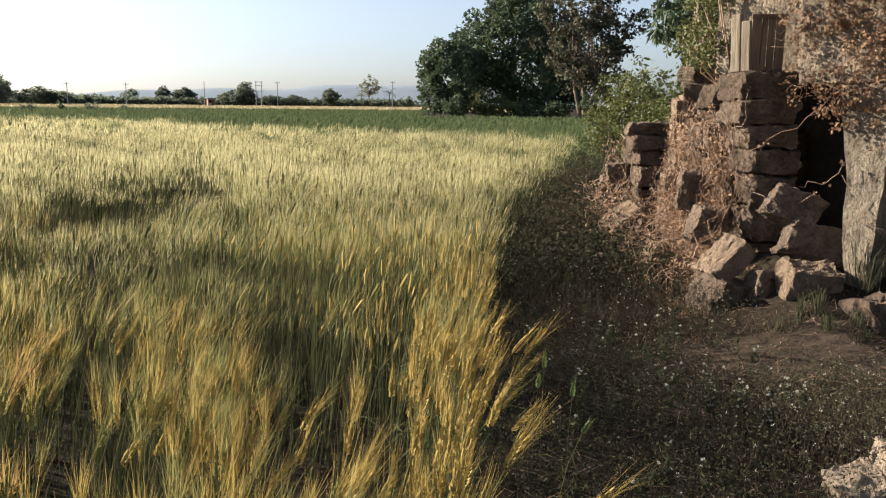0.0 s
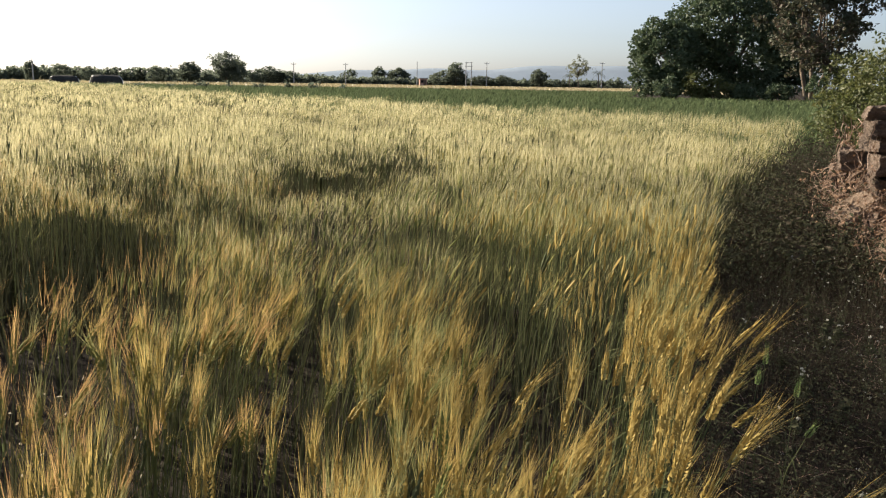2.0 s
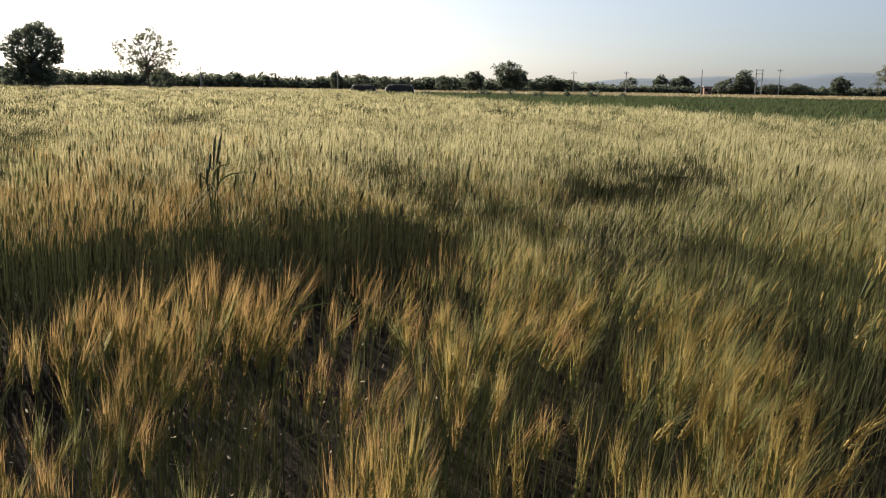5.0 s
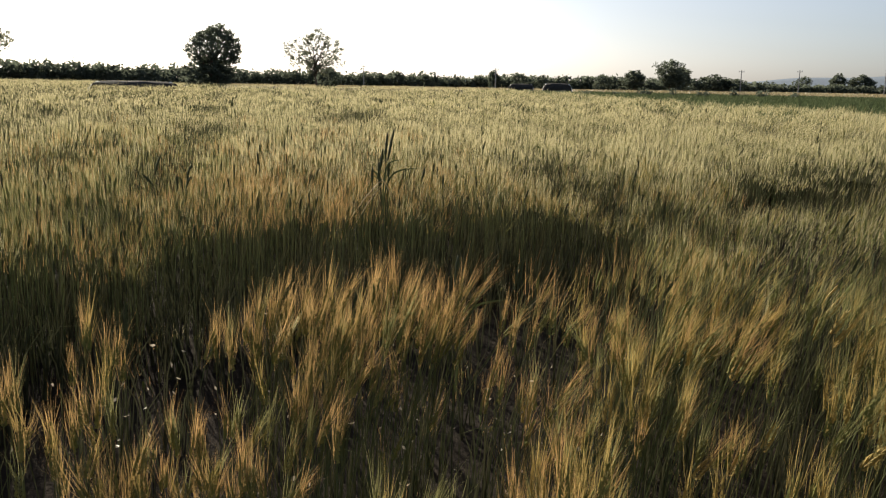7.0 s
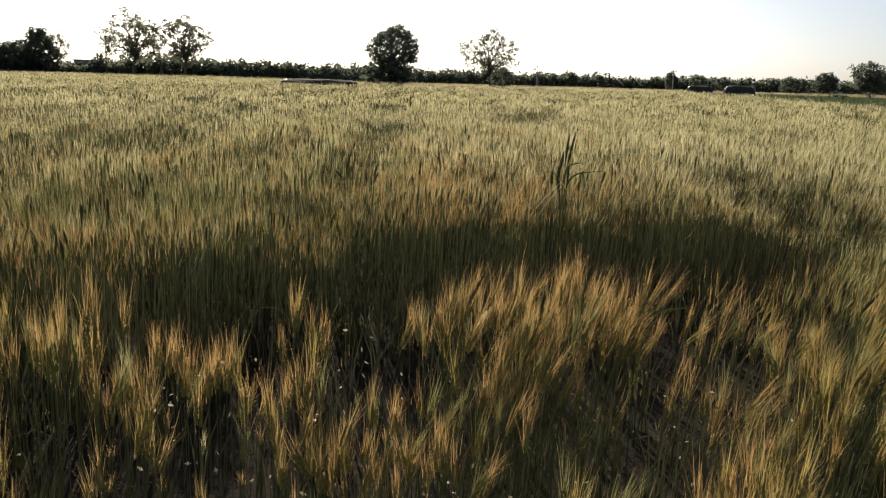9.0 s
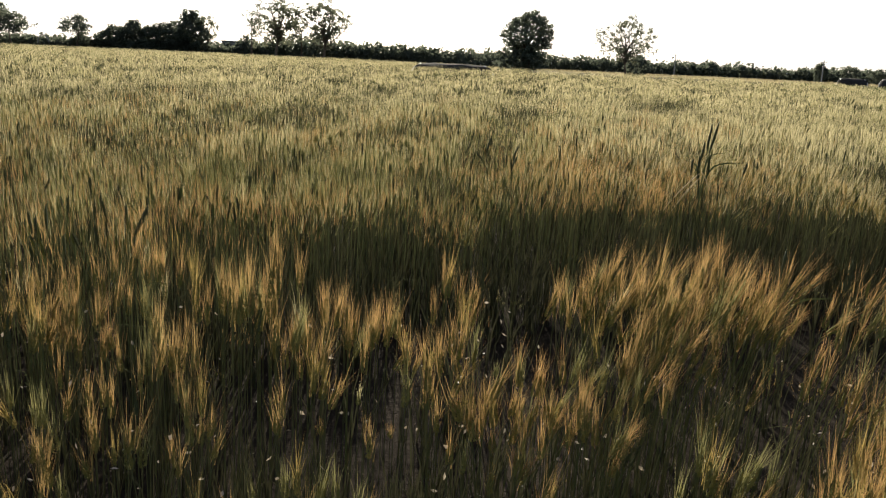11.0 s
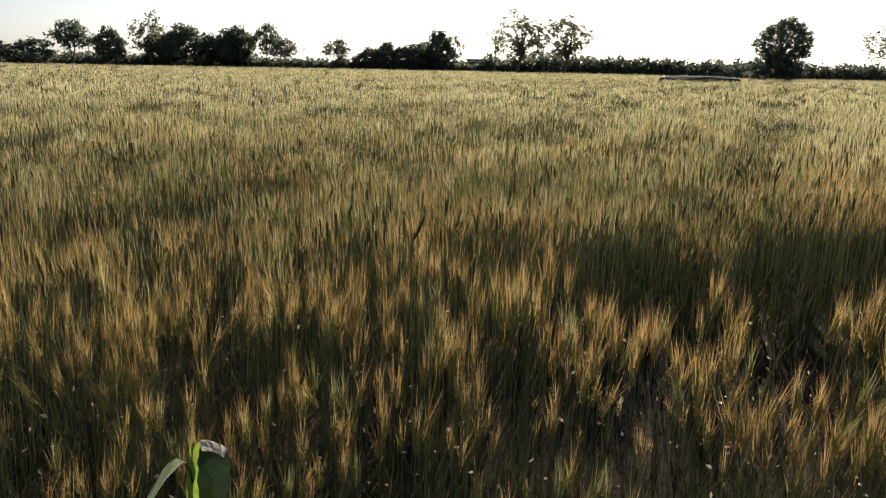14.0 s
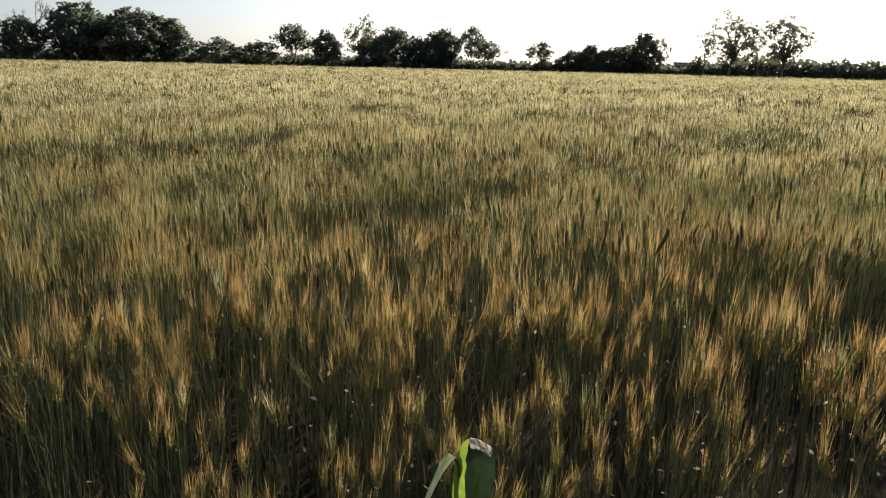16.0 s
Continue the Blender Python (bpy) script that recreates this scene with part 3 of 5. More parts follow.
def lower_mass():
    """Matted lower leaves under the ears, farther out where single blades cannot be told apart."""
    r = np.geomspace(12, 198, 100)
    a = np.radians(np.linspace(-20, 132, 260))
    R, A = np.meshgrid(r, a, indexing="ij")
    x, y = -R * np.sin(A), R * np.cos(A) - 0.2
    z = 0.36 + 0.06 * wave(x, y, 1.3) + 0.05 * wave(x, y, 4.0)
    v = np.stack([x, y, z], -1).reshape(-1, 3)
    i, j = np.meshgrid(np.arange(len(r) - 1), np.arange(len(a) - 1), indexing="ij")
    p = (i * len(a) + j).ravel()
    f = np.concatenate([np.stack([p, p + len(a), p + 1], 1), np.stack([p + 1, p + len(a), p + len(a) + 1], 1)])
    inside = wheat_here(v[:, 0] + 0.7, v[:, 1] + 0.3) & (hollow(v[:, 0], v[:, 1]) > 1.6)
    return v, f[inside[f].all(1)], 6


def wheat_field():
    g = np.random.default_rng(11)
    near = [template(g, 16, 27, 0.00034, 0.0013, 0, ear_w=0.0075, stem_sides=3, ear_len=0.09, awn_len=0.118, loose=0.004, fan=0.45, bowed=True) for i in range(7)]
    mid = [template(g, 4, 17, 0.0005, 0.0015, int(i < 2), ear_w=0.006, ear_len=0.085, awn_len=0.12, loose=0.042, fan=0.4) for i in range(7)]
    back = [template(g, 3, 15, 0.0012, 0.002, 0, ear_w=0.0075, ear_len=0.09, s_from=0.4, awn_len=0.13, loose=0.085) for _ in range(5)]
    far = [template(g, 2, 10, 0.0042, 0.005, 0, ear_w=0.012, ear_len=0.10, s_from=0.6, awn_len=0.14, loose=0.10) for _ in range(4)]
    rim = [template(g, 2, 6, 0.016, 0.014, 0, ear_w=0.028, ear_len=0.11, s_from=0.6, awn_len=0.17, loose=0.25) for _ in range(4)]
    plain_near = template(g, 18, 0, 0, 0.0016, 0, ear_w=0.007, ear_len=0.11, stem_sides=3)
    plain = template(g, 4, 0, 0, 0.0016, 0, ear_w=0.0065, ear_len=0.10)
    plain_back = template(g, 3, 0, 0, 0.002, 0, ear_w=0.0085, ear_len=0.12, s_from=0.4)
    plain_far = template(g, 2, 0, 0, 0.005, 0, ear_w=0.022, ear_len=0.15, s_from=0.6)
    pieces = []
    pieces += stand(g, *scattered(g, 0.75, 3.2, 600), near, plain_near, 0.04)
    pieces += stand(g, *scattered(g, 3.2, 8.5, 470, power=0.6), mid, plain, 0.13)
    pieces += stand(g, *scattered(g, 0.9, 8.5, 45, 126.0, 180.0, 0.5), mid)
    pieces += stand(g, *scattered(g, 8.5, 22, 150, power=1.0), back, plain_back, 0.15)
    pieces += stand(g, *scattered(g, 22, 70, 25, power=1.0), far, plain_far, 0.14)
    pieces += stand(g, *scattered(g, 70, 200, 2.6, power=1.0), rim)
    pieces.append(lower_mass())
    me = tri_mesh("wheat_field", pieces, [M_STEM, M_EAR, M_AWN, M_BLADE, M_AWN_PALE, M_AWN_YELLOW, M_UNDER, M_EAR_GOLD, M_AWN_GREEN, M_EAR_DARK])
    thing("wheat_field", pose(0, 0, 0), "ripening bearded wheat, golden awns over green ears and stems", "wheat", kind="stuff", data=me)


wheat_field()


def blades_field(name, g, x, y, high, width, mat, label, category, lean=0.3, per=2, slim=False):
    """Upright pointed blades at x, y in one mesh; slim ones have two even edges."""
    x, y = np.repeat(x, per), np.repeat(y, per)
    n = len(x)
    x, y = x + g.normal(0, width * 2, n), y + g.normal(0, width * 2, n)
    h = high * g.uniform(0.7, 1.15, n)
    t = g.uniform(0, 2 * np.pi, n)
    z = ground_height(x, y)
    a, b = np.cos(t) * width, np.sin(t) * width
    lx, ly = g.normal(0, lean, n) * h + lean * 0.5 * h, g.normal(0, lean, n) * h
    v = np.stack([np.stack([x - a, y - b, z], 1), np.stack([x + a, y + b, z], 1), np.stack([x + a * 0.8 + lx * 0.4, y + b * 0.8 + ly * 0.4, z + h * 0.65], 1), np.stack([x + lx, y + ly, z + h], 1)], 1)
    f = (np.arange(n) * 4)[:, None, None] + np.array([[0, 1, 2], [0, 2, 3]])[None]
    if slim:
        v = np.concatenate([v, np.stack([x - a * 0.8 + lx * 0.4, y - b * 0.8 + ly * 0.4, z + h * 0.65], 1)[:, None]], 1)
        f = (np.arange(n) * 5)[:, None, None] + np.array([[0, 1, 2], [0, 2, 4], [4, 2, 3]])[None]
    me = tri_mesh(name, [(v.reshape(-1, 3), f.reshape(-1, 3), 0)], [mat])
    thing(name, pose(0, 0, 0), label, category, kind="stuff", data=me)


def green_crop():
    g = np.random.default_rng(12)
    x, y = [], []
    for r0, r1, dens in ((17, 50, 20), (50, 190, 2.8)):
        a, b = scattered(g, r0, r1, dens, -16, 50, 1.0)
        x.append(a), y.append(b)
    x, y = np.concatenate(x), np.concatenate(y)
    edge = np.interp(y, [18, 30, 60, 90, 200], [3.2, 6.5, 13, 19, 40])
    ok = (y > np.interp(x, BORDER_X, BORDER_Y) + 0.4) & (x < edge) & (y < np.interp(x, [-90, -40, 0, 30], [128, 150, 165, 150]))
    ok &= ~((y > 88) & (x > -3))
    x, y = x[ok], y[ok]
    r = np.hypot(x, y)
    for nm, m, w in (("green_crop", r < 50, 0.025), ("green_crop_beyond", r >= 50, 0.08)):
        blades_field(nm, g, x[m], y[m], 0.5, w, M_CROP, "knee-high dark green young crop behind the wheat", "crop", 0.25, 3)


green_crop()


def stubble():
    g = np.random.default_rng(13)
    x, y = scattered(g, 130, 300, 0.3, -8, 62, 0.6)
    ok = (y > np.interp(x, [-160, -90, -40, 0, 30], [115, 134, 156, 172, 160]))
    blades_field("stubble_field", g, x[ok], y[ok], 0.42, 0.30, M_DRY, "pale dry stubble strip beyond the green crop", "dry grass", 0.3, 3)


stubble()

# ---- trees ----
def at_az(deg, d, z=0.0):
    return (-d * math.sin(radians(deg)), d * math.cos(radians(deg)), z)


def crown_points(g, n, w, base, top, lump=0.25):
    d = g.normal(size=(n, 3))
    d /= np.linalg.norm(d, axis=1, keepdims=True)
    ph = g.uniform(0, 6.28, 6)
    bump = 1 + lump * (np.sin(3 * d[:, 0] + ph[0]) * np.sin(4 * d[:, 2] + ph[1]) + 0.7 * np.sin(5 * d[:, 1] + 4 * d[:, 0] + ph[2]))
    r = g.uniform(0.25, 1.0, n) ** 0.4 * bump
    mid, half = (base + top) / 2, (top - base) / 2
    # the crown is fuller below the middle, narrower above
    z = d[:, 2] * r
    wide = np.where(z > 0, 1 - 0.35 * z * z, 1.0)
    return np.stack([d[:, 0] * r * w / 2 * wide, d[:, 1] * r * w / 2 * wide, mid + z * half], 1)


def limb(g, a, b, r0, r1, sag=0.12, n=5):
    u = np.linspace(0, 1, n)[:, None]
    a, b = np.asarray(a, float), np.asarray(b, float)
    p = a + (b - a) * u
    ln = np.linalg.norm(b - a)
    p += np.sin(u * np.pi) * g.normal(0, sag, 3) * ln + np.array([0, 0, 1.0]) * np.sin(u * np.pi) * ln * 0.08
    return tube(p, np.linspace(r0, r1, n), 5)


def make_tree(name, seed, high, wide, base, mat, label, category="tree", clumps=130, per=14, leaf=0.34, spread=0.85, trunk=0.22, stems=1, limbs=16, group="", lump=0.25, droop=0.0, long=1.6, tagged_as=""):
    g = np.random.default_rng(seed)
    ob = thing(name, pose(0, 0, 0), label, category, group)
    c = crown_points(g, clumps, wide * 0.86, base, high * 0.95, lump)
    wood = []
    for s in range(stems):
        t = g.uniform(0, 6.28)
        foot = np.array([np.cos(t), np.sin(t), 0]) * (0.25 * wide * 0.2 if stems > 1 else 0)
        fork = foot * 2.2 + np.array([g.normal(0, 0.03) * wide, g.normal(0, 0.03) * wide, max(base * 0.9, high * 0.16)])
        wood.append(limb(g, foot - np.array([0, 0, 0.15]), fork, trunk, trunk * 0.72, 0.04))
        head = np.array([fork[0], fork[1], high * 0.72])
        wood.append(limb(g, fork, head, trunk * 0.7, trunk * 0.12, 0.06, 6))
        pick = g.choice(len(c), max(limbs // stems, 3), replace=False)
        for k in pick:
            u = g.uniform(0.0, 0.6)
            wood.append(limb(g, fork + (head - fork) * u, c[k], trunk * 0.42 * (1 - 0.6 * u), trunk * 0.05, 0.07))
    tv = [(v, f, 0) for v, f in wood]
    part("trunk", tri_mesh("trunk", tv, [M_BARK], True), None, ob)
    v, f = leaf_cloud(g, c, spread * g.uniform(0.6, 1.25, len(c)), leaf, per, long, droop)
    part("crown", tri_mesh("crown", [(v, f, 0)], [mat]), None, ob)
    return ob


def bare_tree(name, seed, high, label):
    g = np.random.default_rng(seed)
    ob = thing(name, pose(0, 0, 0), label, "tree")
    out = []

    def grow(a, d, ln, r, level):
        b = a + d * ln
        out.append((*limb(g, a, b, r, r * 0.6, 0.05, 4), 0))
        if level:
            for _ in range(3 if level > 1 else 4):
                e = d + g.normal(0, 0.42, 3) + np.array([0, 0, 0.12])
                grow(a + d * ln * g.uniform(0.65, 1.0), e / np.linalg.norm(e), ln * g.uniform(0.55, 0.8), r * 0.55, level - 1)
    grow(np.zeros(3), np.array([0.03, 0.02, 1.0]), high * 0.3, high * 0.016, 4)
    part("trunk", tri_mesh("trunk", out, [M_BARK], True), None, ob)
    return ob


def put(ob, az_deg, dist, high, wide, turn, h0=10.0, w0=10.0, first=False):
    a = radians(az_deg)
    high, wide = high * 1.03, wide * 1.12
    m = pose(-dist * math.sin(a), dist * math.cos(a), 0, 0, 0, turn) @ Matrix.Diagonal((wide / w0, wide / w0, high / h0, 1))
    if first:
        ob.matrix_basis = m
        return ob
    again = copy_thing(ob, m)
    again.matrix_basis = m
    return again


LINE = "trees of the far tree line"
KINDS = {
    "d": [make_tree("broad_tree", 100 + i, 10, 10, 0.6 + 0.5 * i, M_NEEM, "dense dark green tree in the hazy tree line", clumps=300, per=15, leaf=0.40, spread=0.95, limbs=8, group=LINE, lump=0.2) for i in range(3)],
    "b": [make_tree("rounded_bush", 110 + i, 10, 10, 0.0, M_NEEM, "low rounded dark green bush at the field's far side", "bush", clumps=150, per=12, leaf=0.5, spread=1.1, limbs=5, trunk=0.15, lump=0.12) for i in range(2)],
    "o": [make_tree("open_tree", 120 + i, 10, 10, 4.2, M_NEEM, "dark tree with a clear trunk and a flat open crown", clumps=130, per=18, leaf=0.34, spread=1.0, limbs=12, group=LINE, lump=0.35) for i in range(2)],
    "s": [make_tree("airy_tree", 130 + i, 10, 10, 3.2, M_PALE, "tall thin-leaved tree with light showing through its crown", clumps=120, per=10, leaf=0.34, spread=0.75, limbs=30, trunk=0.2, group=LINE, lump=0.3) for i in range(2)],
}
USED = {k: 0 for k in KINDS}


def plant_line(rows, seed):
    g = np.random.default_rng(seed)
    for a, d, h, w, k in rows:
        n = USED[k]
        USED[k] += 1
        put(KINDS[k][n % len(KINDS[k])], a, d, h, w * 1.05, g.uniform(0, 360), first=n < len(KINDS[k]))


plant_line([(118.9, 200, 9.7, 8.1, "d"), (115.8, 200, 12.7, 13.5, "d"), (114.2, 205, 10.3, 9.7, "d"), (112.7, 198, 12.2, 14.7, "d"), (110.4, 200, 10.2, 9.4, "d"),
            (107.6, 200, 6.5, 10.8, "b"), (104.9, 200, 6.4, 8.8, "b"), (102.7, 200, 10.1, 8.1, "o"), (100.6, 200, 8.7, 6.1, "d"), (98.1, 200, 11.4, 8.8, "s"),
            (96.3, 198, 9.9, 9.3, "d"), (97.6, 203, 7.5, 8.0, "d"), (94.6, 200, 8.0, 5.4, "d"), (93.5, 200, 9.2, 7.4, "d"), (121.5, 200, 9.0, 8.0, "d")], 1)
plant_line([(92.7, 202, 9.9, 6.8, "d"), (91.0, 200, 10.4, 5.7, "o"), (90.0, 196, 7.3, 6.9, "o"), (86.4, 196, 7.2, 5.9, "o"), (84.3, 200, 5.8, 7.4, "d"),
            (83.2, 200, 6.9, 5.4, "d"), (82.2, 200, 6.0, 4.7, "d"), (81.0, 200, 7.1, 8.1, "d"), (79.7, 198, 9.6, 6.9, "d"), (78.7, 200, 9.1, 5.4, "s"),
            (76.3, 200, 5.1, 2.2, "o"), (86.2, 200, 3.6, 4.5, "b")], 2)
plant_line([(50.7, 135, 3.7, 3.8, "b"), (58.6, 120, 4.2, 6.0, "b"), (28.1, 215, 7.6, 7.2, "o"), (28.0, 216, 5.2, 6.0, "d"),
            (39.6, 230, 4.9, 3.4, "d"), (37.9, 230, 4.5, 4.7, "b"), (36.4, 230, 3.8, 4.7, "b"), (32.4, 230, 4.4, 5.0, "b"), (30.4, 225, 5.3, 5.8, "d")], 3)
plant_line([(7.5, 290, 6.2, 5.5, "d"), (4.9, 290, 10.1, 7.4, "s"), (13.1, 280, 7.8, 6.0, "o"), (13.0, 282, 5.6, 6.5, "d"), (13.9, 285, 5.1, 9.6, "b"), (16.9, 300, 5.9, 7.3, "d"), (18.2, 300, 6.3, 4.5, "d"),
            (20.1, 300, 5.2, 4.5, "o"), (17.4, 305, 4.7, 2.9, "o"), (11.4, 290, 3.9, 7.8, "b"), (9.9, 290, 3.9, 7.8, "b"), (24.4, 260, 4.3, 8.8, "b"), (25.5, 260, 5.0, 10.5, "b"), (27.4, 262, 6.9, 5.0, "d")], 4)
put(bare_tree("bare_tree", 9, 13.8, "leafless pale-branched tree among the dense ones"), 118.3, 206, 17.8, 15.0, 20, 13.8, 13.8, True)

lone = make_tree("lone_tree", 147, 9.0, 8.0, 1.7, M_NEEM, "broad-crowned tree standing in the wheat's far end", clumps=430, per=28, leaf=0.17, spread=0.62, trunk=0.34, stems=2, limbs=26, lump=0.13)
lone.matrix_basis = pose(*at_az(57.9, 118))
scrub = make_tree("foot_scrub", 151, 4.0, 6.4, 0.0, M_NEEM, "dense dark scrub round the foot of a lone tree", "bush", clumps=150, per=26, leaf=0.17, spread=0.5, trunk=0.08, limbs=8)
scrub.matrix_basis = pose(*at_az(57.95, 116.5))
lone = make_tree("lone_tree", 142, 8.6, 8.9, 2.1, M_PALE, "round thin-crowned tree with a straight trunk at the wheat's end", clumps=300, per=15, leaf=0.15, spread=0.42, trunk=0.16, limbs=60, lump=0.16)
lone.matrix_basis = pose(*at_az(51.5, 114))
for k, a in enumerate((74.4, 71.4)):
    ob = make_tree("tall_airy_tree", 143 + k, 13.4, 13.0, 3.0, M_PALE, "tall airy tree with spreading limbs against the low sun", clumps=330, per=15, leaf=0.26, spread=0.7, trunk=0.3, limbs=60, lump=0.28)
    ob.matrix_basis = pose(*at_az(a, 180))


def far_hedge():
    """The unbroken low belt of scrub and far woods under the single trees."""
    g = np.random.default_rng(21)
    az_ = np.arange(2.0, 124.0, 0.11)
    el_ = np.interp(az_, [2, 10, 20, 27, 31.5, 35, 38, 42, 46, 55, 60, 62, 66, 70, 73, 76, 77.5, 78.5, 80, 88, 90, 95, 118], [0.28, 0.22, 0.2, 0.4, 0.5, 0.4, 0.48, 0.37, 0.5, 0.6, 0.68, 0.76, 0.75, 0.85, 0.88, 0.75, 0.3, 0.3, 0.5, 0.3, 0.3, 0.45, 0.5])
    el_ = el_ * (1 + 0.3 * wave(az_, az_ * 0.6, 2.6)) + 0.07 * wave(az_, az_, 9.0)
    d = np.interp(az_, [2, 26, 32, 56, 62, 70, 124], [300, 285, 245, 240, 190, 196, 212])
    top = d * np.tan(np.radians(el_)) + 1.3
    c, s = [], []
    for a, dd, t in zip(np.radians(az_), d, top):
        for k in range(5):
            z = t * (0.12 + 0.78 * k / 4) * g.uniform(0.72, 1.12)
            r = dd + g.uniform(-2, 5)
            b = a + g.normal(0, 0.003)
            c.append((-r * math.sin(b), r * math.cos(b), z)), s.append(0.7 + 0.2 * t * g.uniform(0.6, 1.2))
    v, f = leaf_cloud(g, c, s, 0.55, 16)
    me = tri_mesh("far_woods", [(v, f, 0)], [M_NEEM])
    thing("far_woods", pose(0, 0, 0), "hazy dark belt of scrub and woods along the fields", "woods", kind="stuff", data=me)


far_hedge()


# the dark grove beyond the green crop
mango = make_tree("mango_tree", 31, 9.6, 9.6, 0.1, M_MANGO, "dark green mango tree with foliage down to the ground", clumps=330, per=34, leaf=0.26, spread=0.95, trunk=0.3, limbs=10, lump=0.16)
mango.matrix_basis = pose(*at_az(-0.6, 97))
mango = make_tree("mango_tree", 32, 16.5, 15.5, 0.4, M_MANGO, "great dark mango tree with a dense rounded crown", clumps=620, per=34, leaf=0.28, spread=1.15, trunk=0.5, limbs=14, lump=0.18)
mango.matrix_basis = pose(*at_az(-5.0, 102))
mango = make_tree("mango_tree", 33, 11.5, 9.0, 0.6, M_MANGO, "dark mango tree at the shaded side of the grove", clumps=260, per=28, leaf=0.28, spread=1.0, trunk=0.4, limbs=10)
mango.matrix_basis = pose(*at_az(-8.0, 104))
tall = make_tree("reddish_tree", 34, 15.0, 11.0, 3.4, M_RED, "tall tree with reddish young leaves and several pale stems", clumps=270, per=30, leaf=0.25, spread=0.8, trunk=0.24, stems=4, limbs=30, lump=0.35)
tall.matrix_basis = pose(*at_az(-9.6, 88), 0, 0, 60)
for i, (a, d, h, w) in enumerate(((-0.8, 92, 2.6, 3.4), (-2.6, 92, 3.6, 3.0), (-4.0, 93, 2.4, 4.5), (-5.4, 92, 1.8, 3.0), (-7.5, 90, 2.0, 4.0), (-10.4, 85, 3.4, 5.0), (-11.6, 82, 5.5, 5.5))):
    ob = make_tree("undergrowth_bush", 40 + i, h, w, 0.0, M_SHRUB if i in (1, 2, 6) else M_MANGO, "leafy sapling bush at the foot of the grove", "bush", clumps=60, per=22, leaf=0.2, spread=0.5, trunk=0.06, limbs=6)
    ob.matrix_basis = pose(*at_az(a, d))
# shrubs and a small tree behind the ruin
weeping = make_tree("drooping_tree", 51, 5.0, 1.9, 2.5, M_MANGO, "small tree with drooping narrow leaves behind the ruin", clumps=110, per=30, leaf=0.07, spread=0.34, trunk=0.07, stems=2, limbs=22, lump=0.45, droop=1.6, long=3.6)
weeping.matrix_basis = pose(*at_az(-16.7, 22))
for i, (a, d, h, w, b) in enumerate(((-12.6, 17.5, 2.2, 1.5, 0.2), (-14.2, 16.0, 2.3, 1.7, 0.2), (-15.8, 15.0, 2.05, 1.7, 0.1), (-17.8, 14.0, 2.0, 1.7, 0.1), (-11.6, 20.0, 1.6, 1.6, 0.0), (-20.5, 14.0, 2.3, 2.2, 0.1))):
    ob = make_tree("wild_shrub", 60 + i, h, w, b, M_SHRUB, "yellowish green wild shrub with thin stems", "shrub", clumps=150, per=30, leaf=0.042, spread=0.22, trunk=0.025, stems=4, limbs=26, lump=0.4, long=2.4)
    ob.matrix_basis = pose(*at_az(a, d))


def palm(name, h, seed, label):
    g = np.random.default_rng(seed)
    ob = thing(name, pose(0, 0, 0), label, "palm tree")
    part("trunk", tri_mesh("trunk", [(*tube([(0, 0, 0), (0.1, 0, h * 0.3), (0.05, 0.1, h * 0.62)], (0.22, 0.17, 0.14), 7), 0)], [M_BARK], True), None, ob)
    for i in range(16):
        t, up = i * 2.4, g.uniform(0.2, 1.3)
        ln = h * 0.42
        u = np.linspace(0, 1, 7)
        rad, z = ln * u * np.cos(up * 0.8), h * 0.62 + ln * (np.sin(up) * u - 0.75 * u * u * np.cos(up))
        p = np.stack([rad * np.cos(t), rad * np.sin(t), z], 1)
        side = np.array([-np.sin(t), np.cos(t), 0])
        v, f = [], []
        for q in range(6):
            for sgn in (-1, 1):
                for e in (0.0, 0.5):
                    a0 = p[q] * (1 - e) + p[q + 1] * e
                    a1 = p[q] * (0.8 - e) + p[q + 1] * (e + 0.2)
                    tip = a0 + side * sgn * ln * 0.22 * (1 - 0.5 * q / 6) + (p[q + 1] - p[q]) * 0.9 - np.array([0, 0, ln * 0.1])
                    n = len(v)
                    v += [a0, a1, tip]
                    f.append((n, n + 1, n + 2))
        part("frond", tri_mesh("frond", [(np.array(v), np.array(f), 0)], [M_NEEM]), None, ob)
    return ob


p0 = palm("date_palm", 6.5, 71, "low feathery palm beside the far hedge")
p0.matrix_basis = pose(*at_az(5.5, 285))
copy_thing(p0, pose(*at_az(3.6, 285), 0, 0, 70) @ Matrix.Diagonal((1, 1, 1.2, 1)))
copy_thing(p0, pose(*at_az(76.0, 182), 0, 0, 30) @ Matrix.Diagonal((0.8, 0.8, 1.6, 1)))
copy_thing(p0, pose(*at_az(72.8, 184), 0, 0, 100) @ Matrix.Diagonal((0.8, 0.8, 1.5, 1)))

